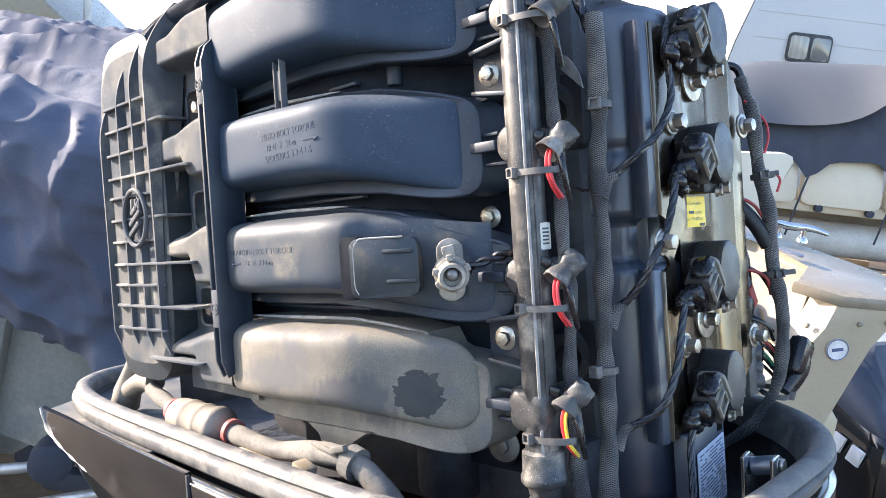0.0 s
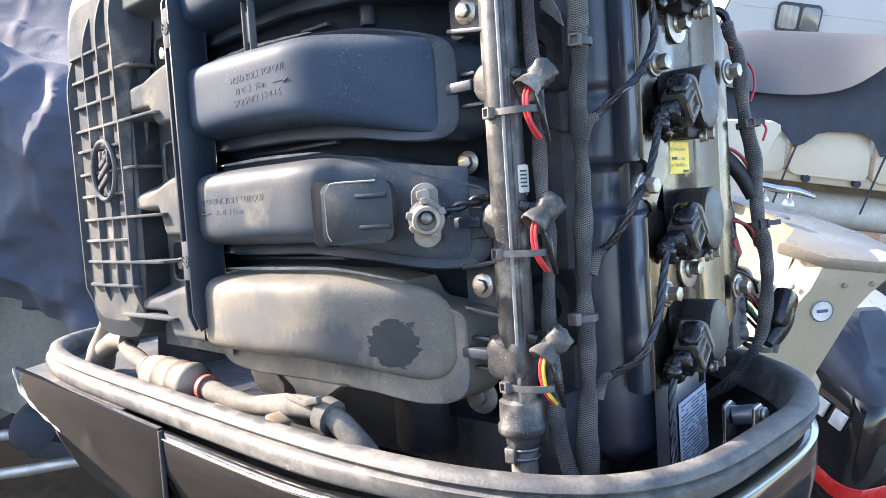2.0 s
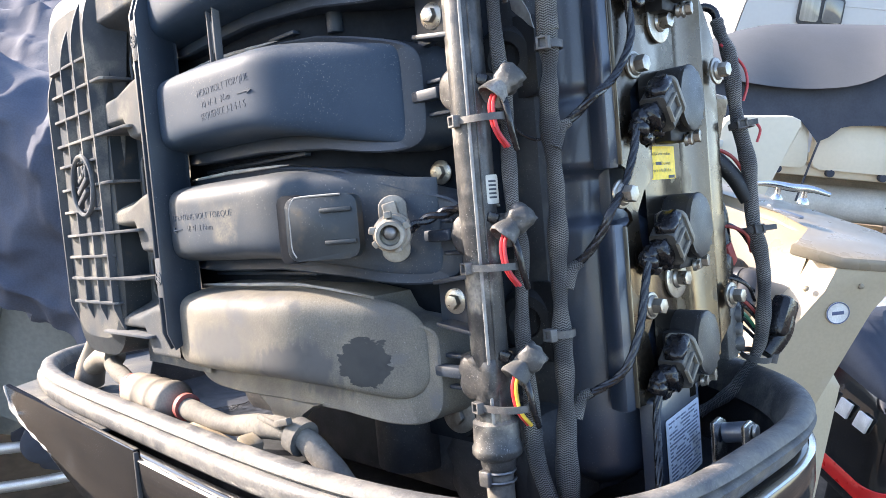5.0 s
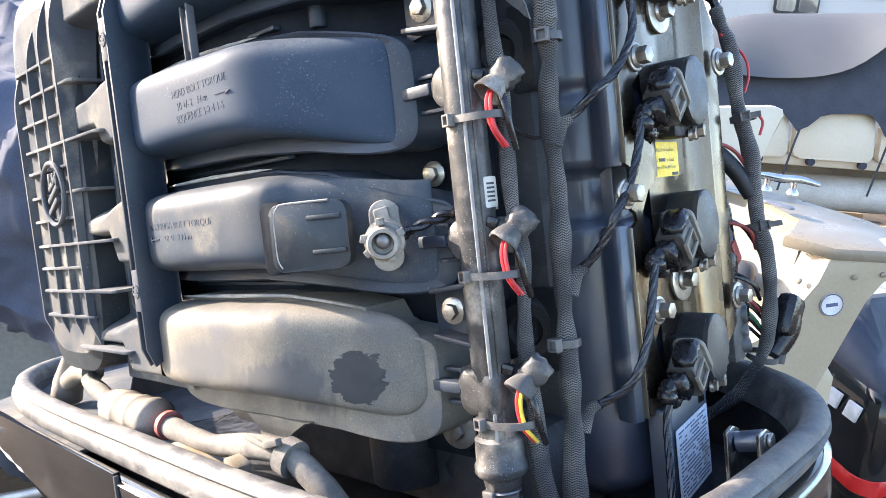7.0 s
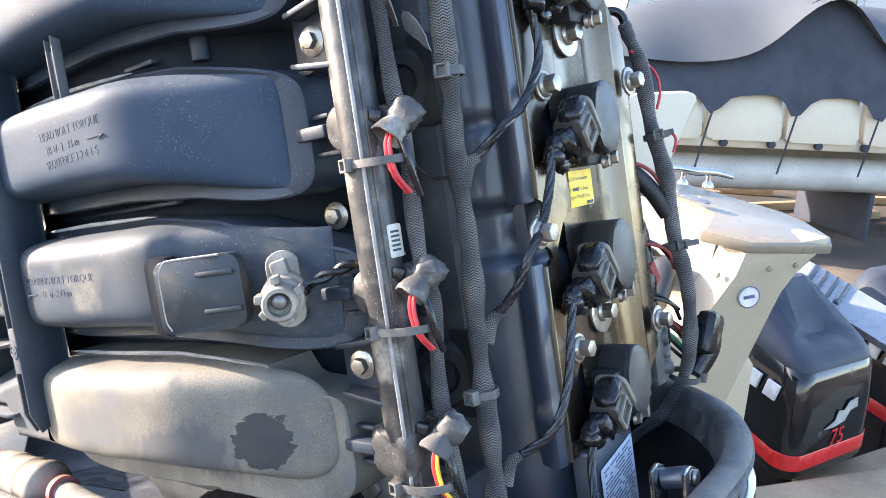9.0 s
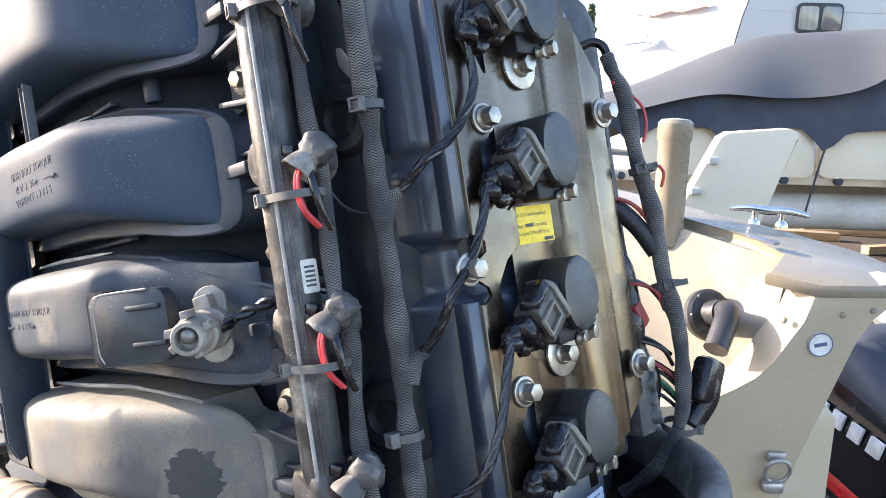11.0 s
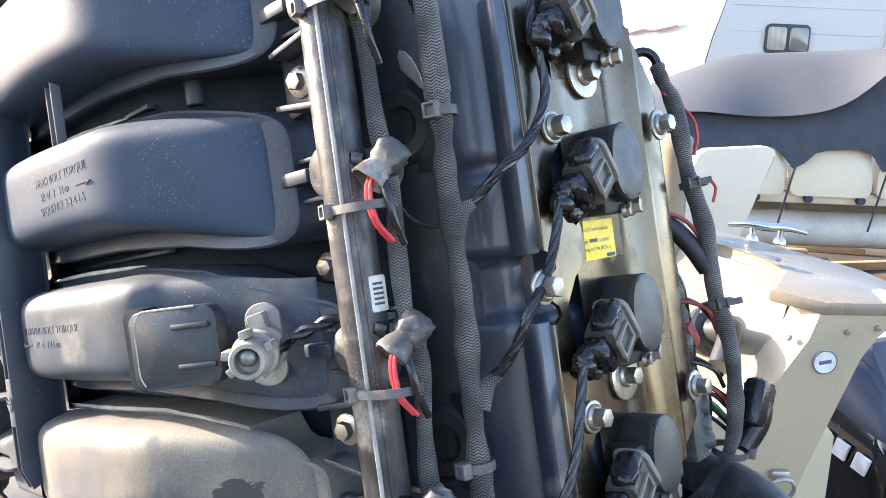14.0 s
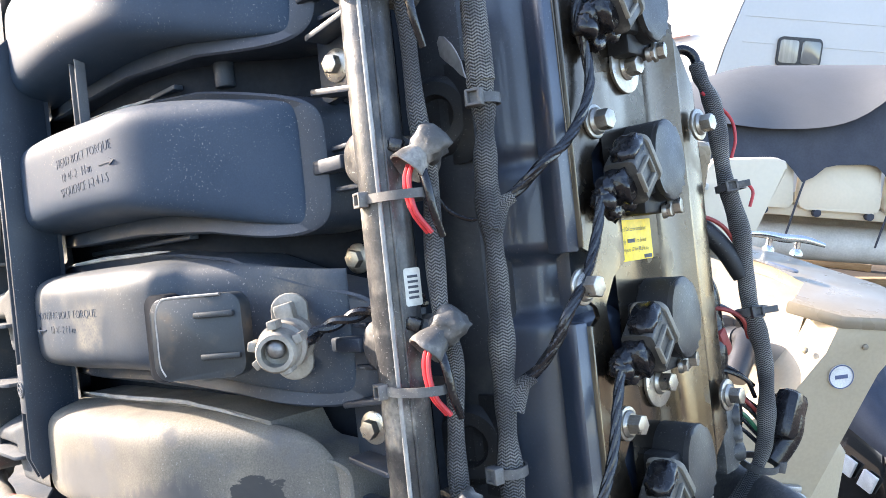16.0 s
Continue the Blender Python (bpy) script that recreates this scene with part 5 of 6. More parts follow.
for j in range(18):
    x = -0.031
    while x < 0.028:
        w = rng.uniform(0.002, 0.007)
        if rng.random() < 0.8:
            box(b, dl @ Vector((x + w / 2, 0.0225 - j * 0.00265, 0.0006)), (w * 0.8, 0.0011, 0.0002), 0, dl.to_3x3().to_4x4())
        x += w
part("print", b, M_PRINT, dlab)

# ---- hoses and filter in the tray ----
b = bmesh.new()
lathe(b, (-0.715, 0.330, 1.3390), (0.105, 0.006, -0.006), [(0.004, 0.009), (0.006, 0.0140), (0.010, 0.0165), (0.016, 0.0172), (0.028, 0.0172), (0.0295, 0.0178), (0.031, 0.0183), (0.034, 0.0183), (0.0355, 0.0178), (0.037, 0.0172), (0.052, 0.0172), (0.0535, 0.0178), (0.055, 0.0183), (0.058, 0.0183), (0.0595, 0.0178), (0.061, 0.0172), (0.072, 0.0172), (0.074, 0.0190), (0.079, 0.0190), (0.083, 0.0170), (0.088, 0.009)], 40)
part("fuel_filter", b, M_NYLON, motor, "round off-white nylon fuel filter, dusty")
hose = part("fuel_hose", tube(bmesh.new(), [(-0.625, 0.337, 1.3330), (-0.60, 0.337, 1.3300), (-0.55, 0.338, 1.3270), (-0.51, 0.338, 1.3320), (-0.47, 0.338, 1.3360), (-0.445, 0.340, 1.3330), (-0.424, 0.344, 1.3180), (-0.40, 0.350, 1.2930), (-0.38, 0.355, 1.2630)], lambda u: 0.0084 + 0.0007 * math.sin(19 * u) + 0.00018 * math.sin(67 * u), 22, 14), M_HOSE, motor, "dust-coated rubber fuel hose lying in the tray")
part("hose_end", tube(bmesh.new(), [(-0.715, 0.332, 1.3390), (-0.742, 0.335, 1.3450), (-0.775, 0.338, 1.3510), (-0.80, 0.345, 1.3550)], lambda u: 0.0080 + 0.0004 * math.sin(17 * u), 16), M_HOSE, hose)
for at, m_ in (((-0.618, 0.337, 1.3325), M_BAND), ((-0.722, 0.333, 1.3400), M_BAND)):
    b = bmesh.new()
    lathe(b, at, (1, 0.05, -0.06), [(-0.002, 0.0100), (-0.002, 0.0118), (0.003, 0.0118), (0.003, 0.0100)], 28)
    part("hose_band", b, m_, hose, "red hose band")
b = bmesh.new()
lathe(b, (-0.448, 0.340, 1.3330), (0.8, 0.1, -0.25), [(-0.005, 0.0105), (-0.005, 0.0128), (0.005, 0.0128), (0.005, 0.0105)], 24)
box(b, (-0.452, 0.330, 1.3450), (0.018, 0.005, 0.005), 0.001, pose(0, 0, 0, 0, -15, 0))
box(b, (-0.470, 0.330, 1.3430), (0.030, 0.003, 0.004), 0.001, pose(0, 0, 0, 0, 8, 0))
part("hose_clamp", b, M_HOSE, hose)
b = bmesh.new()
lathe(b, (-0.875, 0.345, 1.325), (0.09, 0.02, 0.22), [(0, 0.016), (0.02, 0.015), (0.05, 0.008), (0.09, 0.006), (0.09, 0)], 20)
tube(b, [(-0.855, 0.345, 1.345), (-0.82, 0.345, 1.358), (-0.79, 0.345, 1.36)], 0.011, 14)
part("primer_fitting", b, M_NYLON, motor, "off-white dusty plastic fitting in the tray")
b = bmesh.new()
box(b, (-0.54, 0.324, 1.318), (0.11, 0.018, 0.006), 0.002, pose(0, 0, 0, 0, 4, -4))
box(b, (-0.49, 0.324, 1.324), (0.016, 0.014, 0.012), 0.002, pose(0, 0, 0, 0, 20, 0))
part("gasket_flap", b, mat("yellowed_gasket", (0.20, 0.15, 0.085), (0.17, 0.13, 0.08), 60, 0.7, dust=DUST, amount=0.3), motor, "yellowed gasket strip and clip in the tray")


# ---- the yard round the motor ----
VIEW = pose(0, 0, 0, 0, 0, TURN)


M_DIRT = mat("dry_dirt_ground", (0.090, 0.066, 0.046), (0.042, 0.032, 0.024), 1.3, 0.9, 1.0, bump=0.6, bscale=30, grain=0.35, dust=(0.21, 0.165, 0.12), amount=0.25, dscale=0.6)
# sun and shade offset in colour: shaded transom lighter, sunlit gunwale and well darker
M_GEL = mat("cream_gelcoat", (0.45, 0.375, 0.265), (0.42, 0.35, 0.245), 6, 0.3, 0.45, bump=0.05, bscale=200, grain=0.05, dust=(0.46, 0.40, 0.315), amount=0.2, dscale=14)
M_GELW = mat("white_gelcoat_toned_for_sun", (0.25, 0.213, 0.156), (0.232, 0.197, 0.144), 10, 0.25, 0.4, bump=0.04, bscale=200, grain=0.05, dust=(0.275, 0.237, 0.178), amount=0.2, dscale=9)
M_REDP = mat("red_stripe_paint", (0.62, 0.025, 0.025), (0.55, 0.02, 0.02), 12, 0.25, bump=0.03)
M_WHITEP = mat("white_lettering", (0.78, 0.78, 0.76), None, 20, 0.4, bump=0)
M_SILVER = mat("grey_metallic_shroud", (0.30, 0.33, 0.36), (0.36, 0.38, 0.40), 10, 0.25, 0.4, metal=0.3, bump=0.03)
M_SATIN = mat("satin_black_cowl_top", (0.030, 0.036, 0.050), (0.040, 0.046, 0.060), 8, 0.5, 0.62, bump=0.05, bscale=200, spec=0.3)
M_TARP = mat("blue_grey_boat_canvas", (0.056, 0.066, 0.098), (0.072, 0.081, 0.112), 5, 0.75, 0.9, bump=0.35, bscale=300, grain=0.15, dust=(0.15, 0.157, 0.180), amount=0.12, dscale=3)
M_TARPG = mat("pale_grey_cover_cloth", (0.066, 0.073, 0.083), (0.061, 0.068, 0.078), 1.5, 0.8, grain=0.05, bump=0.2, bscale=60, dust=(0.078, 0.085, 0.095), amount=0.2, dscale=1)
M_BLACKC = mat("black_canvas", (0.026, 0.031, 0.045), (0.038, 0.043, 0.058), 2.5, 0.7, 0.85, bump=0.25, bscale=60)
M_TAN = mat("tan_boat_panel", (0.62, 0.53, 0.40), (0.58, 0.50, 0.375), 2.0, 0.4, 0.55, grain=0.03, bump=0.05, bscale=40)
M_ALU = mat("dull_aluminium", (0.55, 0.53, 0.49), (0.44, 0.42, 0.38), 3.0, 0.5, 0.65, metal=0.1, bump=0.1, bscale=60)
M_RV = mat("white_trailer_cladding", (0.47, 0.465, 0.455), (0.445, 0.44, 0.43), 0.8, 0.4, 0.5, grain=0.02, bump=0.02, bscale=20)
M_GLASS = mat("dark_tinted_glass", (0.10, 0.105, 0.105), (0.16, 0.16, 0.155), 2, 0.06, 0.12, bump=0.0, spec=0.8)
M_CURTAIN = mat("curtained_window_glass", (0.26, 0.25, 0.22), (0.34, 0.33, 0.29), 5, 0.1, 0.2, bump=0.0, spec=0.6, streak=(6, 1, 0.3))
M_WOOD = mat("weathered_timber", (0.42, 0.31, 0.20), (0.33, 0.24, 0.15), 7, 0.75, 0.9, bump=0.4, bscale=90, streak=(1, 1, 8))
M_PLY = mat("grey_green_board", (0.15, 0.155, 0.145), (0.19, 0.19, 0.175), 5, 0.75, bump=0.2, bscale=90, dust=DUST, amount=0.1, dscale=6)
M_STEEL = mat("galvanised_tube", (0.42, 0.42, 0.41), (0.33, 0.33, 0.33), 20, 0.35, 0.55, metal=0.7, bump=0.1)
M_LEAF = mat("far_foliage", (0.05, 0.075, 0.03), (0.09, 0.11, 0.045), 3, 0.7, bump=0)
M_BARK = mat("bark", (0.12, 0.085, 0.055), None, 8, 0.9)
M_BRICK = mat("brick_red_trim", (0.30, 0.085, 0.06), (0.24, 0.07, 0.05), 3, 0.7)

b = bmesh.new()
grid(b, lambda u, v: Vector(((u - 0.5) * 900, (v - 0.5) * 900, 0.0)), 2, 2)
tagged(part("ground", b, M_DIRT), "dry brown dirt ground of a boat yard", "ground", kind="structure")

# leg of the open motor, down to the ground
b = bmesh.new()
prism(b, [(-0.80, 0.50), (-0.70, 0.47), (-0.50, 0.48), (-0.42, 0.545), (-0.50, 0.61), (-0.70, 0.62), (-0.80, 0.59)], lambda u, v, w: Vector((u * (1 if w > 1 else 0.8) - (0 if w > 1 else 0.1), v, w)), 0.02, 1.24, 0.01)
part("midsection", b, M_GLOSS, motor, "black gearcase leg under the lower cowl")


def place(ob):
    ob.matrix_world = VIEW
    return ob


# ---- cream boat beside the motor ----
boat = thing("boat", VIEW, "cream fibreglass boat with a cut-down transom and white gunwale", "boat")
FACE = [(0.25, 1.015), (0.52, 1.025), (0.575, 1.038), (0.612, 1.058), (0.641, 1.0825), (0.666, 1.110), (0.690, 1.141), (0.706, 1.177), (0.7150, 1.207), (0.719, 1.222), (0.79, 1.236), (0.862, 1.250), (0.868, 1.240), (0.843, 1.212), (0.810, 1.188), (0.793, 1.150), (0.784, 1.1243), (0.7525, 1.031), (0.707, 0.896), (0.63, 0.60), (0.25, 0.60)]
b = bmesh.new()
prism(b, FACE, lambda u, v, w: Vector((u - 0.40 * w, 1.272 + 0.97 * w, v + 0.04 * w)), 0.0, 0.060, 0.005)
transom = part("transom", b, M_GEL, boat)
b = bmesh.new()
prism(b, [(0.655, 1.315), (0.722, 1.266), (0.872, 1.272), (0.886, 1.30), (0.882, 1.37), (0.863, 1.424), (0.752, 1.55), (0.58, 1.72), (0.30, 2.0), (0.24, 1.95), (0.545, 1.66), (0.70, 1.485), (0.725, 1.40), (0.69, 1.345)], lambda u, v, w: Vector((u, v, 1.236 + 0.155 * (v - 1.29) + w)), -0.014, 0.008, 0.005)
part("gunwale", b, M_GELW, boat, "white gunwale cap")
b = bmesh.new()


def well(u, v):
    a = Vector((0.735 - 0.45 * u, 1.39 + 0.50 * u, 1.247 + 0.085 * u))
    c = spline([(0.692, 1.326, 1.226), (0.684, 1.326, 1.182), (0.668, 1.326, 1.142), (0.643, 1.326, 1.110), (0.617, 1.326, 1.084), (0.55, 1.33, 1.042), (0.40, 1.335, 1.022), (0.10, 1.335, 1.018)], 8)
    k = u * (len(c) - 1)
    i = min(int(k), len(c) - 2)
    q = c[i].lerp(c[i + 1], k - i)
    return a.lerp(q, v) + Vector((0, 0.03, 0.0)) * math.sin(math.pi * v)


# well takes the gelcoat tone lowered for full sun
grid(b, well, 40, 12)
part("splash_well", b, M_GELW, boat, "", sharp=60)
b = bmesh.new()
prism(b, [(0.25, 1.33), (0.62, 1.33), (0.86, 1.43), (0.56, 1.72), (-0.6, 2.9), (-2.5, 4.6), (-3.2, 3.9), (-0.8, 1.9)], lambda u, v, w: Vector((u, v, w)), 0.45, 0.98, 0.03)
part("hull", b, M_GEL, boat)
b = bmesh.new()
m = frame_of((0.7355, 1.2705, 1.142), (1, 0.02, 0.12), (0, 0, 1))
lathe(b, m @ Vector((0, 0, 0)), m.to_3x3() @ Vector((0, 0, 1)), [(0, 0.020), (0.001, 0.020), (0.001, 0.0175), (0.0004, 0.017), (0.0004, 0.0)], 40)
dec = part("badge", b, M_WHITEP, boat, "round maker's badge with a plain mark")
b = bmesh.new()
tube(b, [m @ Vector((0.0188 * math.cos(a), 0.0188 * math.sin(a), 0.0010)) for a in [k * math.pi / 20 for k in range(40)]], 0.0010, 6, closed=True, raw=True)
box(b, m @ Vector((0, 0, 0.0008)), (0.020, 0.0008, 0.006), 0.0002, pose(0, 0, 0, 0, -12, 0))
part("mark", b, mat("slate_blue_ink", (0.10, 0.13, 0.24), None, 30, 0.5), dec)
for x, z in ((0.765, 1.192), (0.812, 1.200)):
    b = bmesh.new()
    lathe(b, (x, 1.271, z), (0, -1, 0), [(0, 0.005), (0.002, 0.0045), (0.003, 0.002), (0.003, 0)], 16)
    part("screw", b, M_GELW, boat)
for x, y, z in ((0.682, 1.288, 1.175), (0.655, 1.300, 1.092)):
    b = bmesh.new()
    lathe(b, (x, y, z), (-0.8, -0.4, 0.5), [(0, 0.006), (0.003, 0.005), (0.005, 0.002), (0.005, 0)], 16)
    part("screw", b, M_GELW, boat)
b = bmesh.new()
prism(b, rounded(0.055, 0.018, 0.006), lambda u, v, w: Vector((0.690 + 0.75 * u + 0.66 * v, 1.425 - 0.62 * u + 0.75 * v, 1.258 + 0.155 * 0.14 + w - 0.13 * u)), 0, 0.004, 0.001)
part("deck_plate", b, mat("slate_grey_deck_plate", (0.14, 0.16, 0.20), None, 40, 0.4), boat, "slate-grey oval deck plate")
b = bmesh.new()
for s in (-0.022, 0.022):
    lathe(b, (0.752 + s, 1.565 - 0.5 * s, 1.285), (0, 0, 1), [(0, 0.012), (0.006, 0.011), (0.012, 0.006), (0.026, 0.006)], 16)
tube(b, [(0.690, 1.60, 1.312), (0.72, 1.582, 1.316), (0.752, 1.565, 1.314), (0.785, 1.548, 1.316), (0.815, 1.53, 1.310)], lambda u: 0.004 + 0.0045 * math.sin(math.pi * u), 12)
part("cleat", b, M_CHROME, boat, "polished metal mooring cleat")
b = bmesh.new()
lathe(b, (0.565, 1.58, 1.24), (0.0, 0.02, 1), [(0, 0.030), (0.20, 0.030), (0.205, 0.033), (0.235, 0.033), (0.242, 0.026), (0.245, 0.0)], 28)
part("rod_holder", b, M_GELW, boat, "upright white plastic rod tube")
b = bmesh.new()
pm = frame_of((0.600, 1.40, 1.150), (1, 0.3, 0), (0.1, 0.4, 1))
lathe(b, pm @ Vector((0, 0, -0.01)), pm.to_3x3() @ Vector((0, 0, 1)), [(0, 0.045), (0.012, 0.045), (0.018, 0.040), (0.02, 0.026), (0.05, 0.022)], 32)
tube(b, [pm @ Vector(q) for q in ((0, 0, 0.02), (0, 0, 0.05), (-0.02, -0.02, 0.07), (-0.05, -0.06, 0.08))], 0.020, 16)
for k in range(6):
    lathe(b, pm @ Vector((0.036 * math.cos(k * 1.047), 0.036 * math.sin(k * 1.047), 0.006)), pm.to_3x3() @ Vector((0, 0, 1)), [(0, 0.006), (0.004, 0.005), (0.005, 0)], 12)
part("pipe_fitting", b, mat("dull_grey_fitting", (0.05, 0.05, 0.052), (0.035, 0.036, 0.038), 25, 0.35, 0.5, metal=0.3), boat, "black flanged pipe elbow in the splash well")
b = bmesh.new()
tube(b, [(0.685 + 0.020 * math.cos(a), 1.255 - 0.006 * math.sin(a), 0.930 + 0.022 * math.sin(a)) for a in [k * math.pi / 12 for k in range(24)]], 0.0035, 8, closed=True, raw=True)
box(b, (0.685, 1.266, 0.950), (0.03, 0.01, 0.018), 0.003)
box(b, (0.680, 1.258, 0.902), (0.035, 0.02, 0.02), 0.006)
part("tow_ring", b, M_STEEL, boat, "steel tow ring with black strap")


# ---- two black motors with a red stripe ----
def black_motor():
    ob = thing("black_outboard_motor", VIEW @ pose(-0.01, 0, -0.070), "closed black outboard motor with a red stripe round its cowl", "outboard motor", "black outboard motors")
    A, B, D = Vector((1.305, 1.90, 0)), Vector((1.705, 2.085, 0)), Vector((1.275, 2.36, 0))
    e, f = B - A, D - A
    mid = A + (e + f) / 2
    outline = rounded(1, 1, 0.19, 9)

    def ring(s, z, lift=0.0, grow=0.0):
        return [mid + e * (u * s) + f * (v * s) + (e.normalized() * u + f.normalized() * v) * grow + Vector((0, 0, z + lift * (v + 0.5))) for u, v in outline]

    def loft(rings, cap=True):
        bm = bmesh.new()
        vs = [[bm.verts.new(q) for q in r] for r in rings]
        n = len(outline)
        for k in range(len(vs) - 1):
            for j in range(n):
                bm.faces.new((vs[k][j], vs[k][(j + 1) % n], vs[k + 1][(j + 1) % n], vs[k + 1][j]))
        if cap:
            bm.faces.new(vs[-1])
            bm.faces.new(vs[0][::-1])
        return bm

    body = part("cowl", loft([ring(0.94, 0.44), ring(1.0, 0.462), ring(1.0, 0.56), ring(0.992, 0.64), ring(0.975, 0.70), ring(0.955, 0.735), ring(0.93, 0.755, 0.01), ring(0.89, 0.768, 0.03)]), M_GLOSS, ob)
    part("cowl_top", loft([ring(0.895, 0.764, 0.03), ring(0.89, 0.772, 0.05), ring(0.865, 0.782, 0.075), ring(0.80, 0.797, 0.10), ring(0.68, 0.810, 0.125), ring(0.5, 0.817, 0.135), ring(0.3, 0.82, 0.137)]), M_SATIN, body)
    part("stripe", loft([ring(1.0, 0.476, 0, 0.003), ring(1.0, 0.478, 0, 0.006), ring(1.0, 0.524, 0, 0.006), ring(1.0, 0.526, 0, 0.003)], False), M_REDP, body, "red stripe")
    lm = frame_of(A + f * 0.5 - e.normalized() * 0.004 + Vector((0, 0, 0.695)), -f, (0, 0, 1))
    for u in (-0.16, -0.07, 0.02, 0.11):
        bm = bmesh.new()
        prism(bm, [(u - 0.030, -0.026), (u + 0.026, -0.026), (u + 0.044, 0.026), (u - 0.012, 0.026)], lambda a, c, w: lm @ Vector((a, c, w)), -0.004, 0.004, 0.001)
        part("letter_bar", bm, M_WHITEP, body, "white lettering reduced to slanted bars")
    rm = frame_of(A + e * 0.42 - f.normalized() * 0.003 + Vector((0, 0, 0.535)), e, (0, 0, 1))
    lettering("lettering", "75", 0.075, rm @ pose(0.01, -0.005, 0.001), M_REDP, body, 0.001, 0.95)
    bm = bmesh.new()
    prism(bm, [(0.0, 0.055), (0.05, 0.075), (0.06, 0.105), (0.09, 0.10), (0.11, 0.125), (0.15, 0.13), (0.155, 0.10), (0.12, 0.095), (0.10, 0.065), (0.05, 0.055)], lambda u, v, w: rm @ Vector((u - 0.03, v, w)), 0.0, 0.002)
    part("mark", bm, mat("silver_badge", (0.5, 0.5, 0.48), None, 20, 0.3, metal=0.3), body)
    bm = bmesh.new()
    prism(bm, rounded(0.16, 0.22, 0.04), lambda u, v, w: mid + Vector((u, v, w)), 0.0, 0.46, 0.01)
    part("leg", bm, M_GLOSS, ob)
    return ob


bmotor = black_motor()
m3 = copy_thing(bmotor, VIEW @ pose(0.62, 0.32, -0.110))
m3["label"] = "closed black outboard motor with a silver slotted shoulder"
b = bmesh.new()
P0, P1 = Vector((1.00, 2.34, 0.985)), Vector((1.31, 1.90, 0.80))
side = Vector((-0.10, -0.07, -0.075))
prism(b, rounded(1, 1, 0.12, 5), lambda u, v, w: P0.lerp(P1, u + 0.5) + side * (v + 0.2) + Vector((-0.5, -0.35, 0.8)) * w, -0.03, 0.012, 0.006)
shoulder = part("shoulder", b, M_SILVER, m3, "silver-grey moulded shoulder panel")
for k in range(4):
    b = bmesh.new()
    tube(b, [P0.lerp(P1, 0.28 + 0.07 * k) + side * v + Vector((-0.5, -0.35, 0.8)) * 0.016 for v in (-0.25, 0.1, 0.45)], 0.010, 10)
    part("air_slot", b, M_COVER, shoulder)
for at, s, turn in (((1.62, 1.86, 0.375), (1.5, 0.16, 0.06), 8), ((2.3, 2.3, 0.30), (1.8, 0.14, 0.08), 20)):
    b = bmesh.new()
    box(b, at, s, 0.006, pose(0, 0, 0, 0, -2, turn))
    tagged(place(part("timber_beam", b, M_WOOD)), "pale weathered timber beam lying under the motors", "beam", "timber beams")

# ---- white hatch panel standing behind the gunwale ----
b = bmesh.new()
prism(b, [(1.06, 0.0), (1.58, 0.0), (1.62, 0.95), (1.775, 1.36), (1.765, 1.395), (1.72, 1.41), (1.44, 1.385), (1.40, 1.36), (1.16, 0.85)], lambda u, v, w: Vector((u, w, v)), 3.80, 3.90, 0.012)
hatch = place(part("hatch_panel", b, M_TAN))
tagged(hatch, "white moulded hatch panel standing behind the boat", "hatch panel")
for x, z in ((1.37, 1.25), (1.30, 1.10)):
    b = bmesh.new()
    box(b, (x, 3.785, z), (0.05, 0.03, 0.035), 0.008)
    part("hinge", b, M_ALU, hatch)

# ---- pontoon boat under a cover ----
pont = thing("pontoon_boat", VIEW, "tan pontoon boat under a grey and black cover", "boat")
b = bmesh.new()
box(b, (5.2, 7.3, 0.92), (8.4, 1.6, 0.10), 0.02)
deck = part("deck_edge", b, M_TAN, pont)
X0 = 1.3
for k in range(9):
    b = bmesh.new()
    prism(b, rounded(0.70, 0.46, 0.06), lambda u, v, w: Vector((1.99 + 0.74 * k + u * (1 - 0.16 * (v + 0.23)) - 0.03 * v, w + 0.10 * (v + 0.23), 1.17 + v)), 6.44, 6.52, 0.012)
    part("side_panel", b, M_TAN, pont)
for k in range(9):
    b = bmesh.new()
    cyl(b, (X0 + 0.2 + 0.45 * k, 6.49, 0.915), (X0 + 0.2 + 0.45 * k, 6.44, 0.915), 0.035, bev=0.006, seg=14)
    part("bumper", b, M_BLACKC, pont)
b = bmesh.new()
cyl(b, (0.6, 6.8, 0.62), (9.0, 6.8, 0.62), 0.16, seg=28, bev=0.05)
part("pontoon", b, M_ALU, pont)
b = bmesh.new()
cyl(b, (0.6, 7.8, 0.62), (9.0, 7.8, 0.62), 0.16, seg=28, bev=0.05)
part("pontoon", b, M_ALU, pont)
b = bmesh.new()


def drape(u, v):
    x = 1.35 + 7.5 * u
    low = 1.335 + 0.012 * math.sin(9 * x) - 0.175 * abs(math.cos(math.pi * (x - 3.13) / 0.78)) ** 9
    ridge = 1.625 + 0.58 * math.exp(-((x - 4.15) / 0.5) ** 2) - 0.15 * smooth((2.4 - x) / 1.0)
    y = 6.42 + 0.02 * math.sin(5 * x) + v * 0.10
    return Vector((x, y, low * (1 - v) + ridge * v))


grid(b, drape, 90, 8)
part("cover_skirt", b, M_BLACKC, pont, "black canvas skirt")
b = bmesh.new()


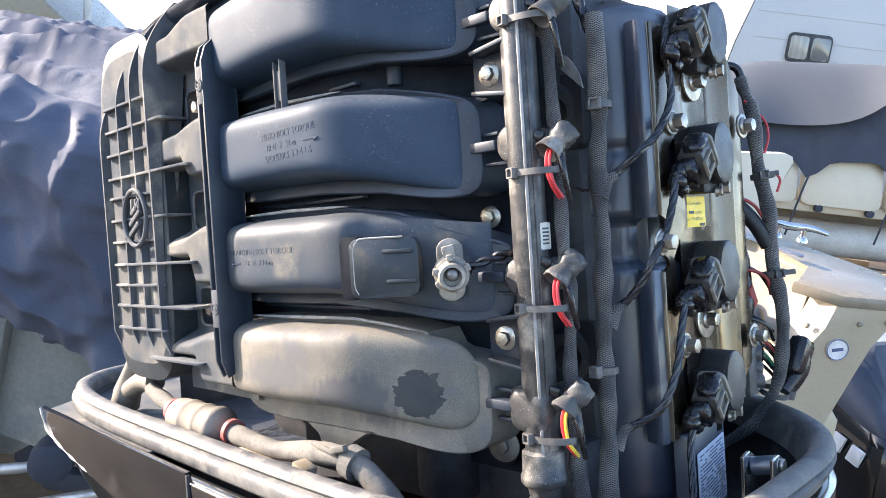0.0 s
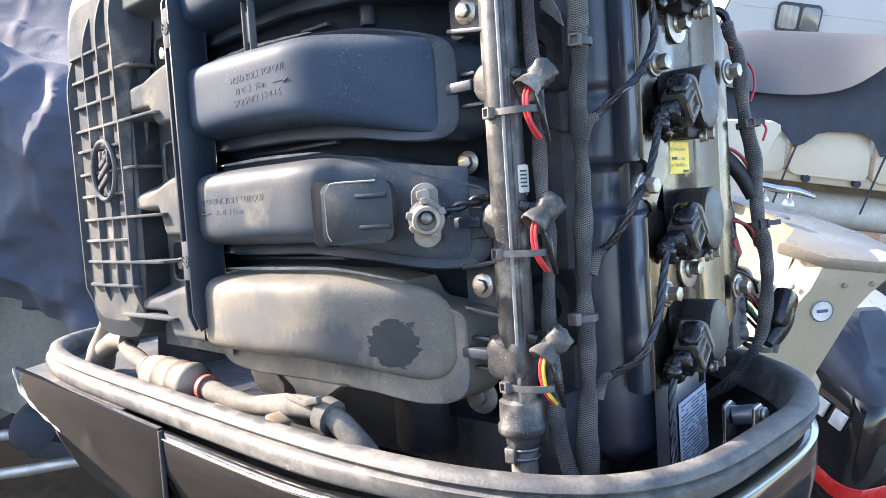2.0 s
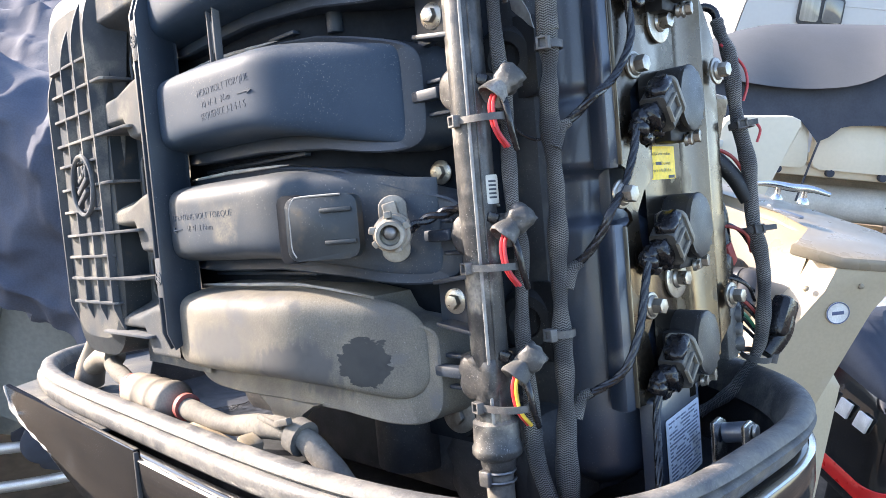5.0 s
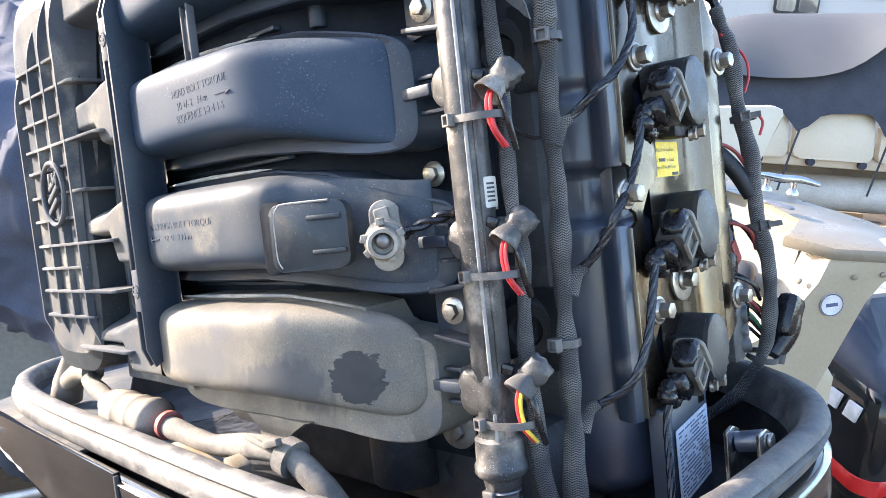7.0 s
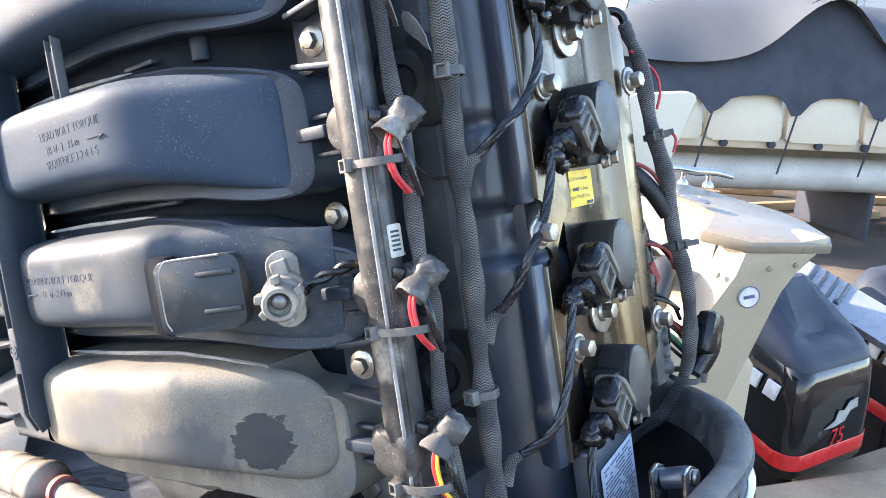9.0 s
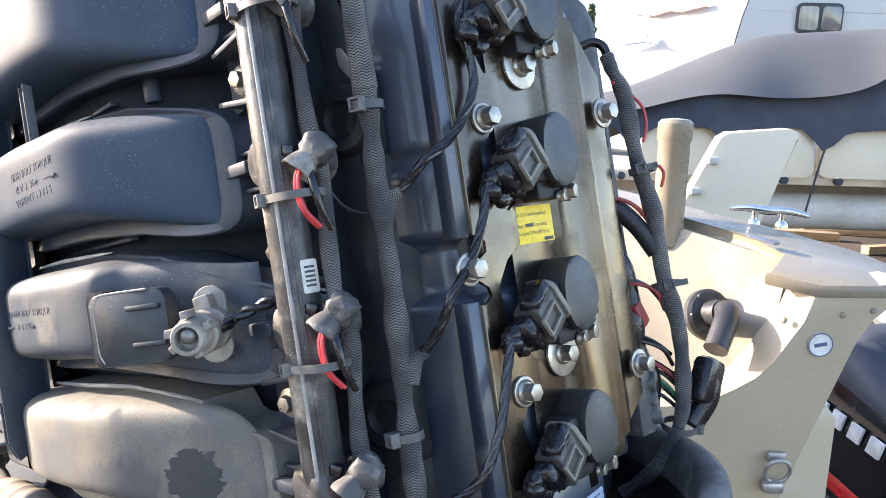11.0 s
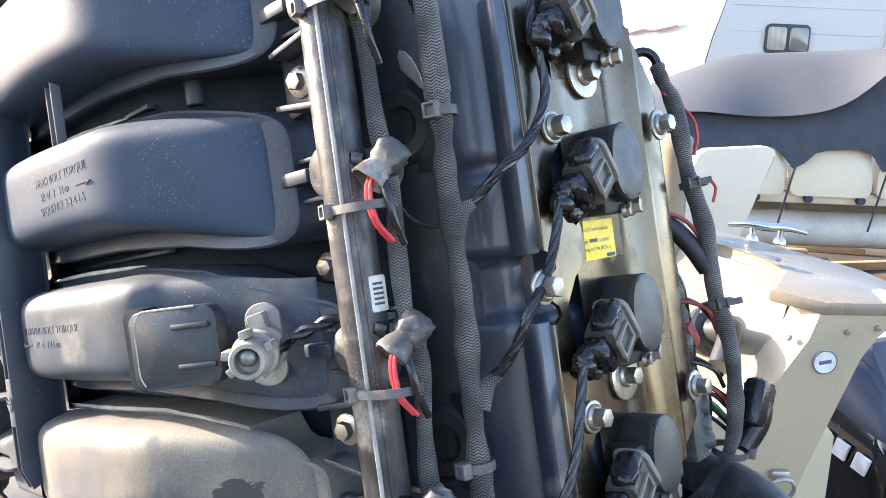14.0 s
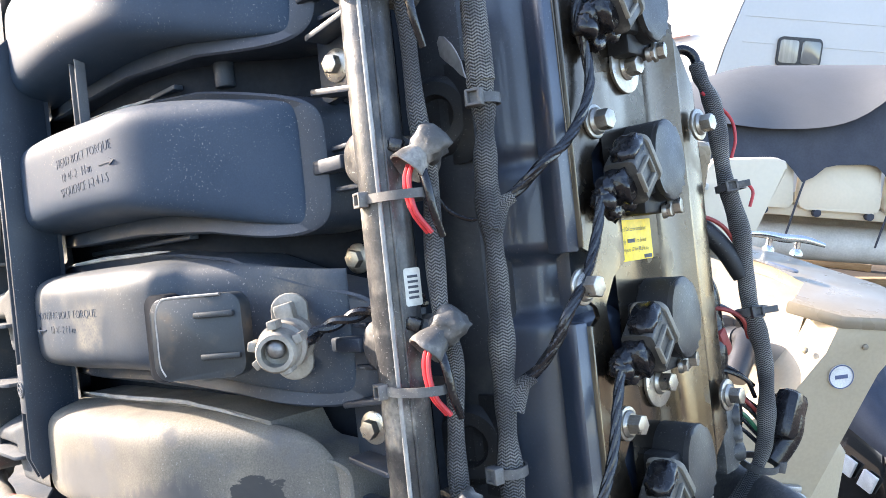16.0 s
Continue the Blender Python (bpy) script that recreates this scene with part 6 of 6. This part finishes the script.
def hood(u, v):
    x = 1.25 + 7.6 * u
    low = 1.60 + 0.02 * math.sin(4 * x) - 0.15 * smooth((2.4 - x) / 1.0) + 0.58 * math.exp(-((x - 4.15) / 0.5) ** 2)
    top = 2.16 + 0.03 * math.sin(1.3 * x) - 0.62 * smooth((3.1 - x) / 1.9) + 0.10 * math.exp(-((x - 4.1) / 0.9) ** 2)
    return Vector((x, 6.40 + 0.9 * v + 0.02 * math.sin(7 * x), low + (top - low) * math.sin(1.45 * v) / math.sin(1.45)))


grid(b, hood, 80, 14)
grid(b, lambda u, v: Vector((1.25 + 7.6 * u, 7.3 + 1.2 * v, 2.10 - 0.5 * v * v - 0.60 * smooth((3.1 - (1.25 + 7.6 * u)) / 1.9))), 60, 6)
part("cover_top", b, M_TARPG, pont, "pale grey cover cloth")
for k in range(6):
    b = bmesh.new()
    tube(b, [(2.35 + 0.78 * k, 6.40, 1.19), (2.31 + 0.78 * k, 6.39, 1.02), (2.26 + 0.78 * k, 6.42, 0.66)], 0.009, 6)
    part("strap", b, M_BLACKC, pont)
for x in (1.8, 5.0, 8.0):
    b = bmesh.new()
    box(b, (x, 7.3, 0.23), (0.05, 1.2, 0.46), 0.01)
    part("trailer_bunk", b, M_BLACKC, pont)

# ---- white travel trailer ----
rv = thing("travel_trailer", VIEW, "white travel trailer with small dark windows", "travel trailer")
b = bmesh.new()
prism(b, [(3.64, 0.7), (3.80, 1.87), (3.97, 2.7), (4.32, 3.9), (12.0, 3.95), (12.0, 0.7)], lambda u, v, w: Vector((u, w, v)), 11.0, 13.6, 0.004)
near = [Vector((x, 10.995, z)) for x, z in ((3.62, 0.7), (3.78, 1.87), (3.95, 2.7), (4.30, 3.9))]
far = [Vector((x, 12.7, z)) for x, z in ((1.75, 0.9), (1.95, 1.9), (2.35, 2.8), (3.0, 3.85))]
cap = [[b.verts.new(q) for q in row] for row in (near, far, [Vector((q.x + 2.4, 13.5, q.z)) for q in far])]
for ra, rb in zip(cap, cap[1:]):
    for k in range(3):
        b.faces.new((ra[k], ra[k + 1], rb[k + 1], rb[k]))
body = part("body", b, M_RV, rv)
b = bmesh.new()
for z in (2.45, 2.80, 3.15, 3.50):
    box(b, (8.0, 10.996, z), (7.6, 0.006, 0.006), 0.001)
part("cladding_rib", b, M_RV, body)
for x, w, z, h in ((5.00, 0.62, 2.71, 0.40), (6.95, 0.80, 2.75, 0.9), (9.0, 1.0, 2.8, 0.5)):
    b = bmesh.new()
    prism(b, rounded(w, h, 0.07), lambda u, v, w_: Vector((x + u, w_, z + v)), 10.96, 11.0, 0.006)
    win = part("window", b, M_DARK, rv)
    for s in (-1, 1):
        b = bmesh.new()
        prism(b, rounded(w / 2 - 0.05, h - 0.09, 0.04), lambda u, v, w_: Vector((x + s * w / 4 + u, w_, z + v)), 10.952, 10.965, 0.003)
        part("pane", b, M_CURTAIN if s < 0 else M_GLASS, win)
for x in (6.4, 7.5):
    b = bmesh.new()
    box(b, (x, 10.99, 2.6), (0.03, 0.03, 2.4), 0.005)
    part("door_trim", b, M_ALU, rv)
for x in (7.4, 8.3):
    b = bmesh.new()
    lathe(b, (x, 11.1, 0.36), (0, 1, 0), [(0, 0.2), (0.0, 0.34), (0.03, 0.36), (0.2, 0.36), (0.22, 0.3)], 28)
    part("wheel", b, M_BLACKC, rv)
capm = frame_of((3.05, 11.79, 2.55), (near[2] - far[2]), (near[3] - near[1]) + Vector((0.2, 0.3, 0)))
b = bmesh.new()
prism(b, [(-0.30, 0.02), (-0.02, 0.14), (0.06, 0.22), (0.12, 0.13), (0.34, 0.03), (0.06, 0.07)], lambda u, v, w: capm @ Vector((u - 0.25, v - 0.25, w)), 0.02, 0.06)
part("decal", b, mat("blue_decal", (0.16, 0.30, 0.60), None, 10, 0.4), body, "small blue decal")
b = bmesh.new()
prism(b, [(-0.45, 0.24), (-0.30, 0.34), (-0.15, 0.32), (0.10, 0.40), (0.30, 0.37), (0.60, 0.44), (0.66, 0.36), (0.30, 0.28), (0.10, 0.30), (-0.15, 0.23), (-0.30, 0.26)], lambda u, v, w: capm @ Vector((u, v, w)), 0.02, 0.06)
part("decal", b, mat("faded_red_decal", (0.62, 0.38, 0.36), None, 10, 0.4), body, "faded red lettering reduced to bars")

# ---- boat covered in blue-grey canvas, on the other side ----
cov = thing("covered_boat", VIEW, "boat wrapped in sun-faded blue-grey canvas with deep folds", "covered boat")
b = bmesh.new()


def canvas(u, v):
    x = -3.2 + 2.75 * u
    low = 0.955 - 0.43 * (x + 0.92) if x > -1.5 else 1.2
    prof = spline([(1.63, low, 0), (1.60, low + 0.14, 0), (1.60, 1.24, 0), (1.66, 1.345, 0), (1.9, 1.385, 0), (2.4, 1.44, 0), (3.2, 1.475, 0), (4.0, 1.52, 0), (4.8, 1.42, 0)], 6)
    k = v * (len(prof) - 1)
    i = min(int(k), len(prof) - 2)
    q = prof[i].lerp(prof[i + 1], k - i)
    def ridge(a, c, e):
        return 1 - abs(noise.noise((a, c, e))) * 2

    s = x * 1.5 + q.y * 1.0 + 0.35 * q.x
    t2 = q.y * 2.6 - x * 1.3
    d = 0.050 * ridge(s * 1.3, t2 * 0.9, q.x * 0.4) + 0.032 * ridge(s * 2.6 + 7, t2 * 2.0, q.x) + 0.030 * ridge(s * 5.0 + 2, t2 * 2.2, q.x) ** 2 + 0.012 * ridge(s * 11.0 + 5, t2 * 4.5, q.x) + 0.010 * noise.noise((x * 11, q.y * 13, q.x * 6)) + 0.055 * (1 - smooth(v / 0.22)) * ridge(s * 3.4 + 9, t2 * 1.1, 4.0) ** 2
    top = smooth((v - 0.38) / 0.1)
    d2 = (0.075 * ridge(x * 0.55 + 3, q.x * 3.0 + x * 1.0, 2.0) + 0.045 * ridge(x * 1.1, q.x * 6.0 + x * 1.5, 5.0) ** 2 + 0.014 * ridge(x * 2.0, q.x * 12 + x * 2.4, 8.0) ** 2 + 0.006 * noise.noise((x * 6, q.x * 20 + x * 4, 3.0))) * top
    return Vector((x, q.x - d * (1 - top), q.y + d * 0.3 * top + d2))


grid(b, canvas, 260, 200)
part("canvas", b, M_TARP, cov, "", sharp=80)
part("hem", tube(bmesh.new(), [(-1.5, 1.60, 1.21), (-1.1, 1.59, 1.035), (-0.92, 1.595, 0.958), (-0.80, 1.592, 0.902), (-0.70, 1.60, 0.868), (-0.60, 1.61, 0.83), (-0.46, 1.64, 0.765)], lambda u: 0.024 + 0.006 * math.sin(40 * u) + 0.004 * math.sin(91 * u), 14, 10), M_TARP, cov, "rolled canvas hem")
b = bmesh.new()
prism(b, [(-3.2, 1.80), (-0.45, 1.72), (0.1, 2.6), (-0.5, 4.2), (-3.2, 4.6)], lambda u, v, w: Vector((u, v, w)), 0.50, 0.95, 0.02)
part("hull", b, M_PLY, cov)
b = bmesh.new()
box(b, (-0.86, 1.70, 0.74), (0.30, 0.02, 0.36), 0.004, pose(0, 0, 0, 0, 16, 0))
box(b, (-1.02, 1.68, 0.70), (0.10, 0.05, 0.42), 0.006, pose(0, 0, 0, 0, 10, 0))
tagged(place(part("board", b, M_PLY)), "grey-green board leaning below the canvas hem", "board")
for pts in (((-1.6, 1.60, 0.42), (-0.92, 1.60, 0.547), (-0.70, 1.60, 0.600), (-0.45, 1.60, 0.66)), ((-1.6, 1.58, 0.30), (-0.92, 1.58, 0.458), (-0.70, 1.58, 0.520), (-0.4, 1.58, 0.60))):
    b = bmesh.new()
    tube(b, pts, 0.013, 14)
    tagged(place(part("steel_rail", b, M_STEEL)), "galvanised steel rail of a boat trailer", "rail", "trailer rails")
b = bmesh.new()
lathe(b, (-0.80, 1.62, 0.60), (0.3, -1, 0.1), [(0, 0.03), (0.01, 0.045), (0.05, 0.048), (0.09, 0.045), (0.10, 0.03), (0.10, 0)], 24)
tagged(place(part("trailer_roller", b, M_BLACKC)), "dark rubber trailer roller on a steel rail", "roller")
b = bmesh.new()
tube(b, [(-0.95, 1.75, 0.50), (-0.84, 1.72, 0.55), (-0.74, 1.72, 0.52), (-0.62, 1.74, 0.56)], 0.025, 12)
box(b, (-0.74, 1.76, 0.46), (0.3, 0.1, 0.06), 0.02)
tagged(place(part("trailer", b, M_BLACKC)), "black boat trailer frame with hanging hose", "trailer")

# ---- far side of the yard ----
b = bmesh.new()
prism(b, [(-9.0, 1.84), (-5.1, 1.84), (-4.9, 1.80), (-4.88, 1.86), (-5.5, 2.35), (-5.9, 2.75), (-9.0, 2.75)], lambda u, v, w: Vector((u, w, v)), 10.0, 12.2, 0.04)
farb = thing("white_motorboat", VIEW, "far white motorboat with a dull red waterline", "boat")
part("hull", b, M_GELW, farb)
b = bmesh.new()
prism(b, [(-9.0, 0.0), (-5.3, 0.0), (-4.9, 1.80), (-5.1, 1.842), (-9.0, 1.842)], lambda u, v, w: Vector((u, w, v)), 10.0, 12.2, 0.02)
part("waterline", b, M_BRICK, farb, "dull red lower hull")
b = bmesh.new()
cyl(b, (-4.78, 10.3, 0), (-4.76, 10.3, 4.6), 0.045, seg=14)
tagged(place(part("post", b, M_STEEL)), "thin grey steel post at the yard's edge", "post")
b = bmesh.new()
prism(b, [(-16, 0), (3, 0), (3, 1.9), (-3, 2.0), (-6, 2.15), (-9, 1.95), (-16, 2.1)], lambda u, v, w: Vector((u, w, v)), 24, 25, 0.02)
tagged(place(part("yard_wall", b, mat("tan_block_wall", (0.50, 0.44, 0.35), (0.44, 0.39, 0.31), 0.7, 0.9, bump=0.2, bscale=6))), "tan block wall along the far edge of the yard", "wall", kind="structure")


def tree(x, y, h, seed):
    r = random.Random(seed)
    t = thing("tree", VIEW @ pose(x, y, 0), "far dark green tree with a thin uneven crown", "tree", "far trees")
    bm = bmesh.new()
    tube(bm, [(0, 0, 0), (0.05 * h * 0.2, 0, h * 0.4), (0, 0, h * 0.95)], lambda u: 0.03 * h * (1 - 0.85 * u), 8)
    for k in range(14):
        a, z = r.uniform(0, 6.28), h * r.uniform(0.25, 0.85)
        ln = (h - z) * 0.35
        tube(bm, [(0, 0, z), (ln * 0.5 * math.cos(a), ln * 0.5 * math.sin(a), z + ln * 0.3), (ln * math.cos(a), ln * math.sin(a), z + ln * 0.45)], 0.006 * h, 5, 3)
    part("trunk", bm, M_BARK, t)
    me_v, me_f = [], []
    for k in range(1100):
        z = h * (0.22 + 0.78 * r.random() ** 0.9)
        wide = 0.30 * (h * 1.05 - z) * r.random() ** 0.5 * (0.75 + 0.35 * math.sin(9 * z / h * 3))
        a = r.uniform(0, 6.28)
        c = Vector((wide * math.cos(a), wide * math.sin(a), z))
        s = 0.022 * h
        u = Vector((r.gauss(0, 1), r.gauss(0, 1), r.gauss(0, 1))).normalized()
        v = u.orthogonal().normalized()
        n = len(me_v)
        me_v += [c - u * s, c + v * s * 0.4, c + u * s, c - v * s * 0.4]
        me_f.append((n, n + 1, n + 2, n + 3))
    me = bpy.data.meshes.new("crown")
    me.from_pydata(me_v, [], me_f)
    me.materials.append(M_LEAF)
    ob = new("crown", me)
    ob.parent = t
    ob["kind"] = "stuff"


tree(5.6, 34, 5.6, 1)
tree(-8.9, 29, 3.3, 3)
# loose timber and scrap on the dirt
rng = random.Random(21)
for k in range(9):
    b = bmesh.new()
    box(b, (4.2 + 0.55 * k + rng.uniform(-0.3, 0.3), 8.2 + rng.uniform(-0.9, 1.6), 0.05), (rng.uniform(0.5, 1.6), rng.uniform(0.1, 0.24), 0.09), 0.008, pose(0, 0, 0, 0, 0, rng.uniform(-30, 30)))
    tagged(place(part("timber", b, M_WOOD)), "loose weathered timber lying on the dirt", "timber", "loose timber")
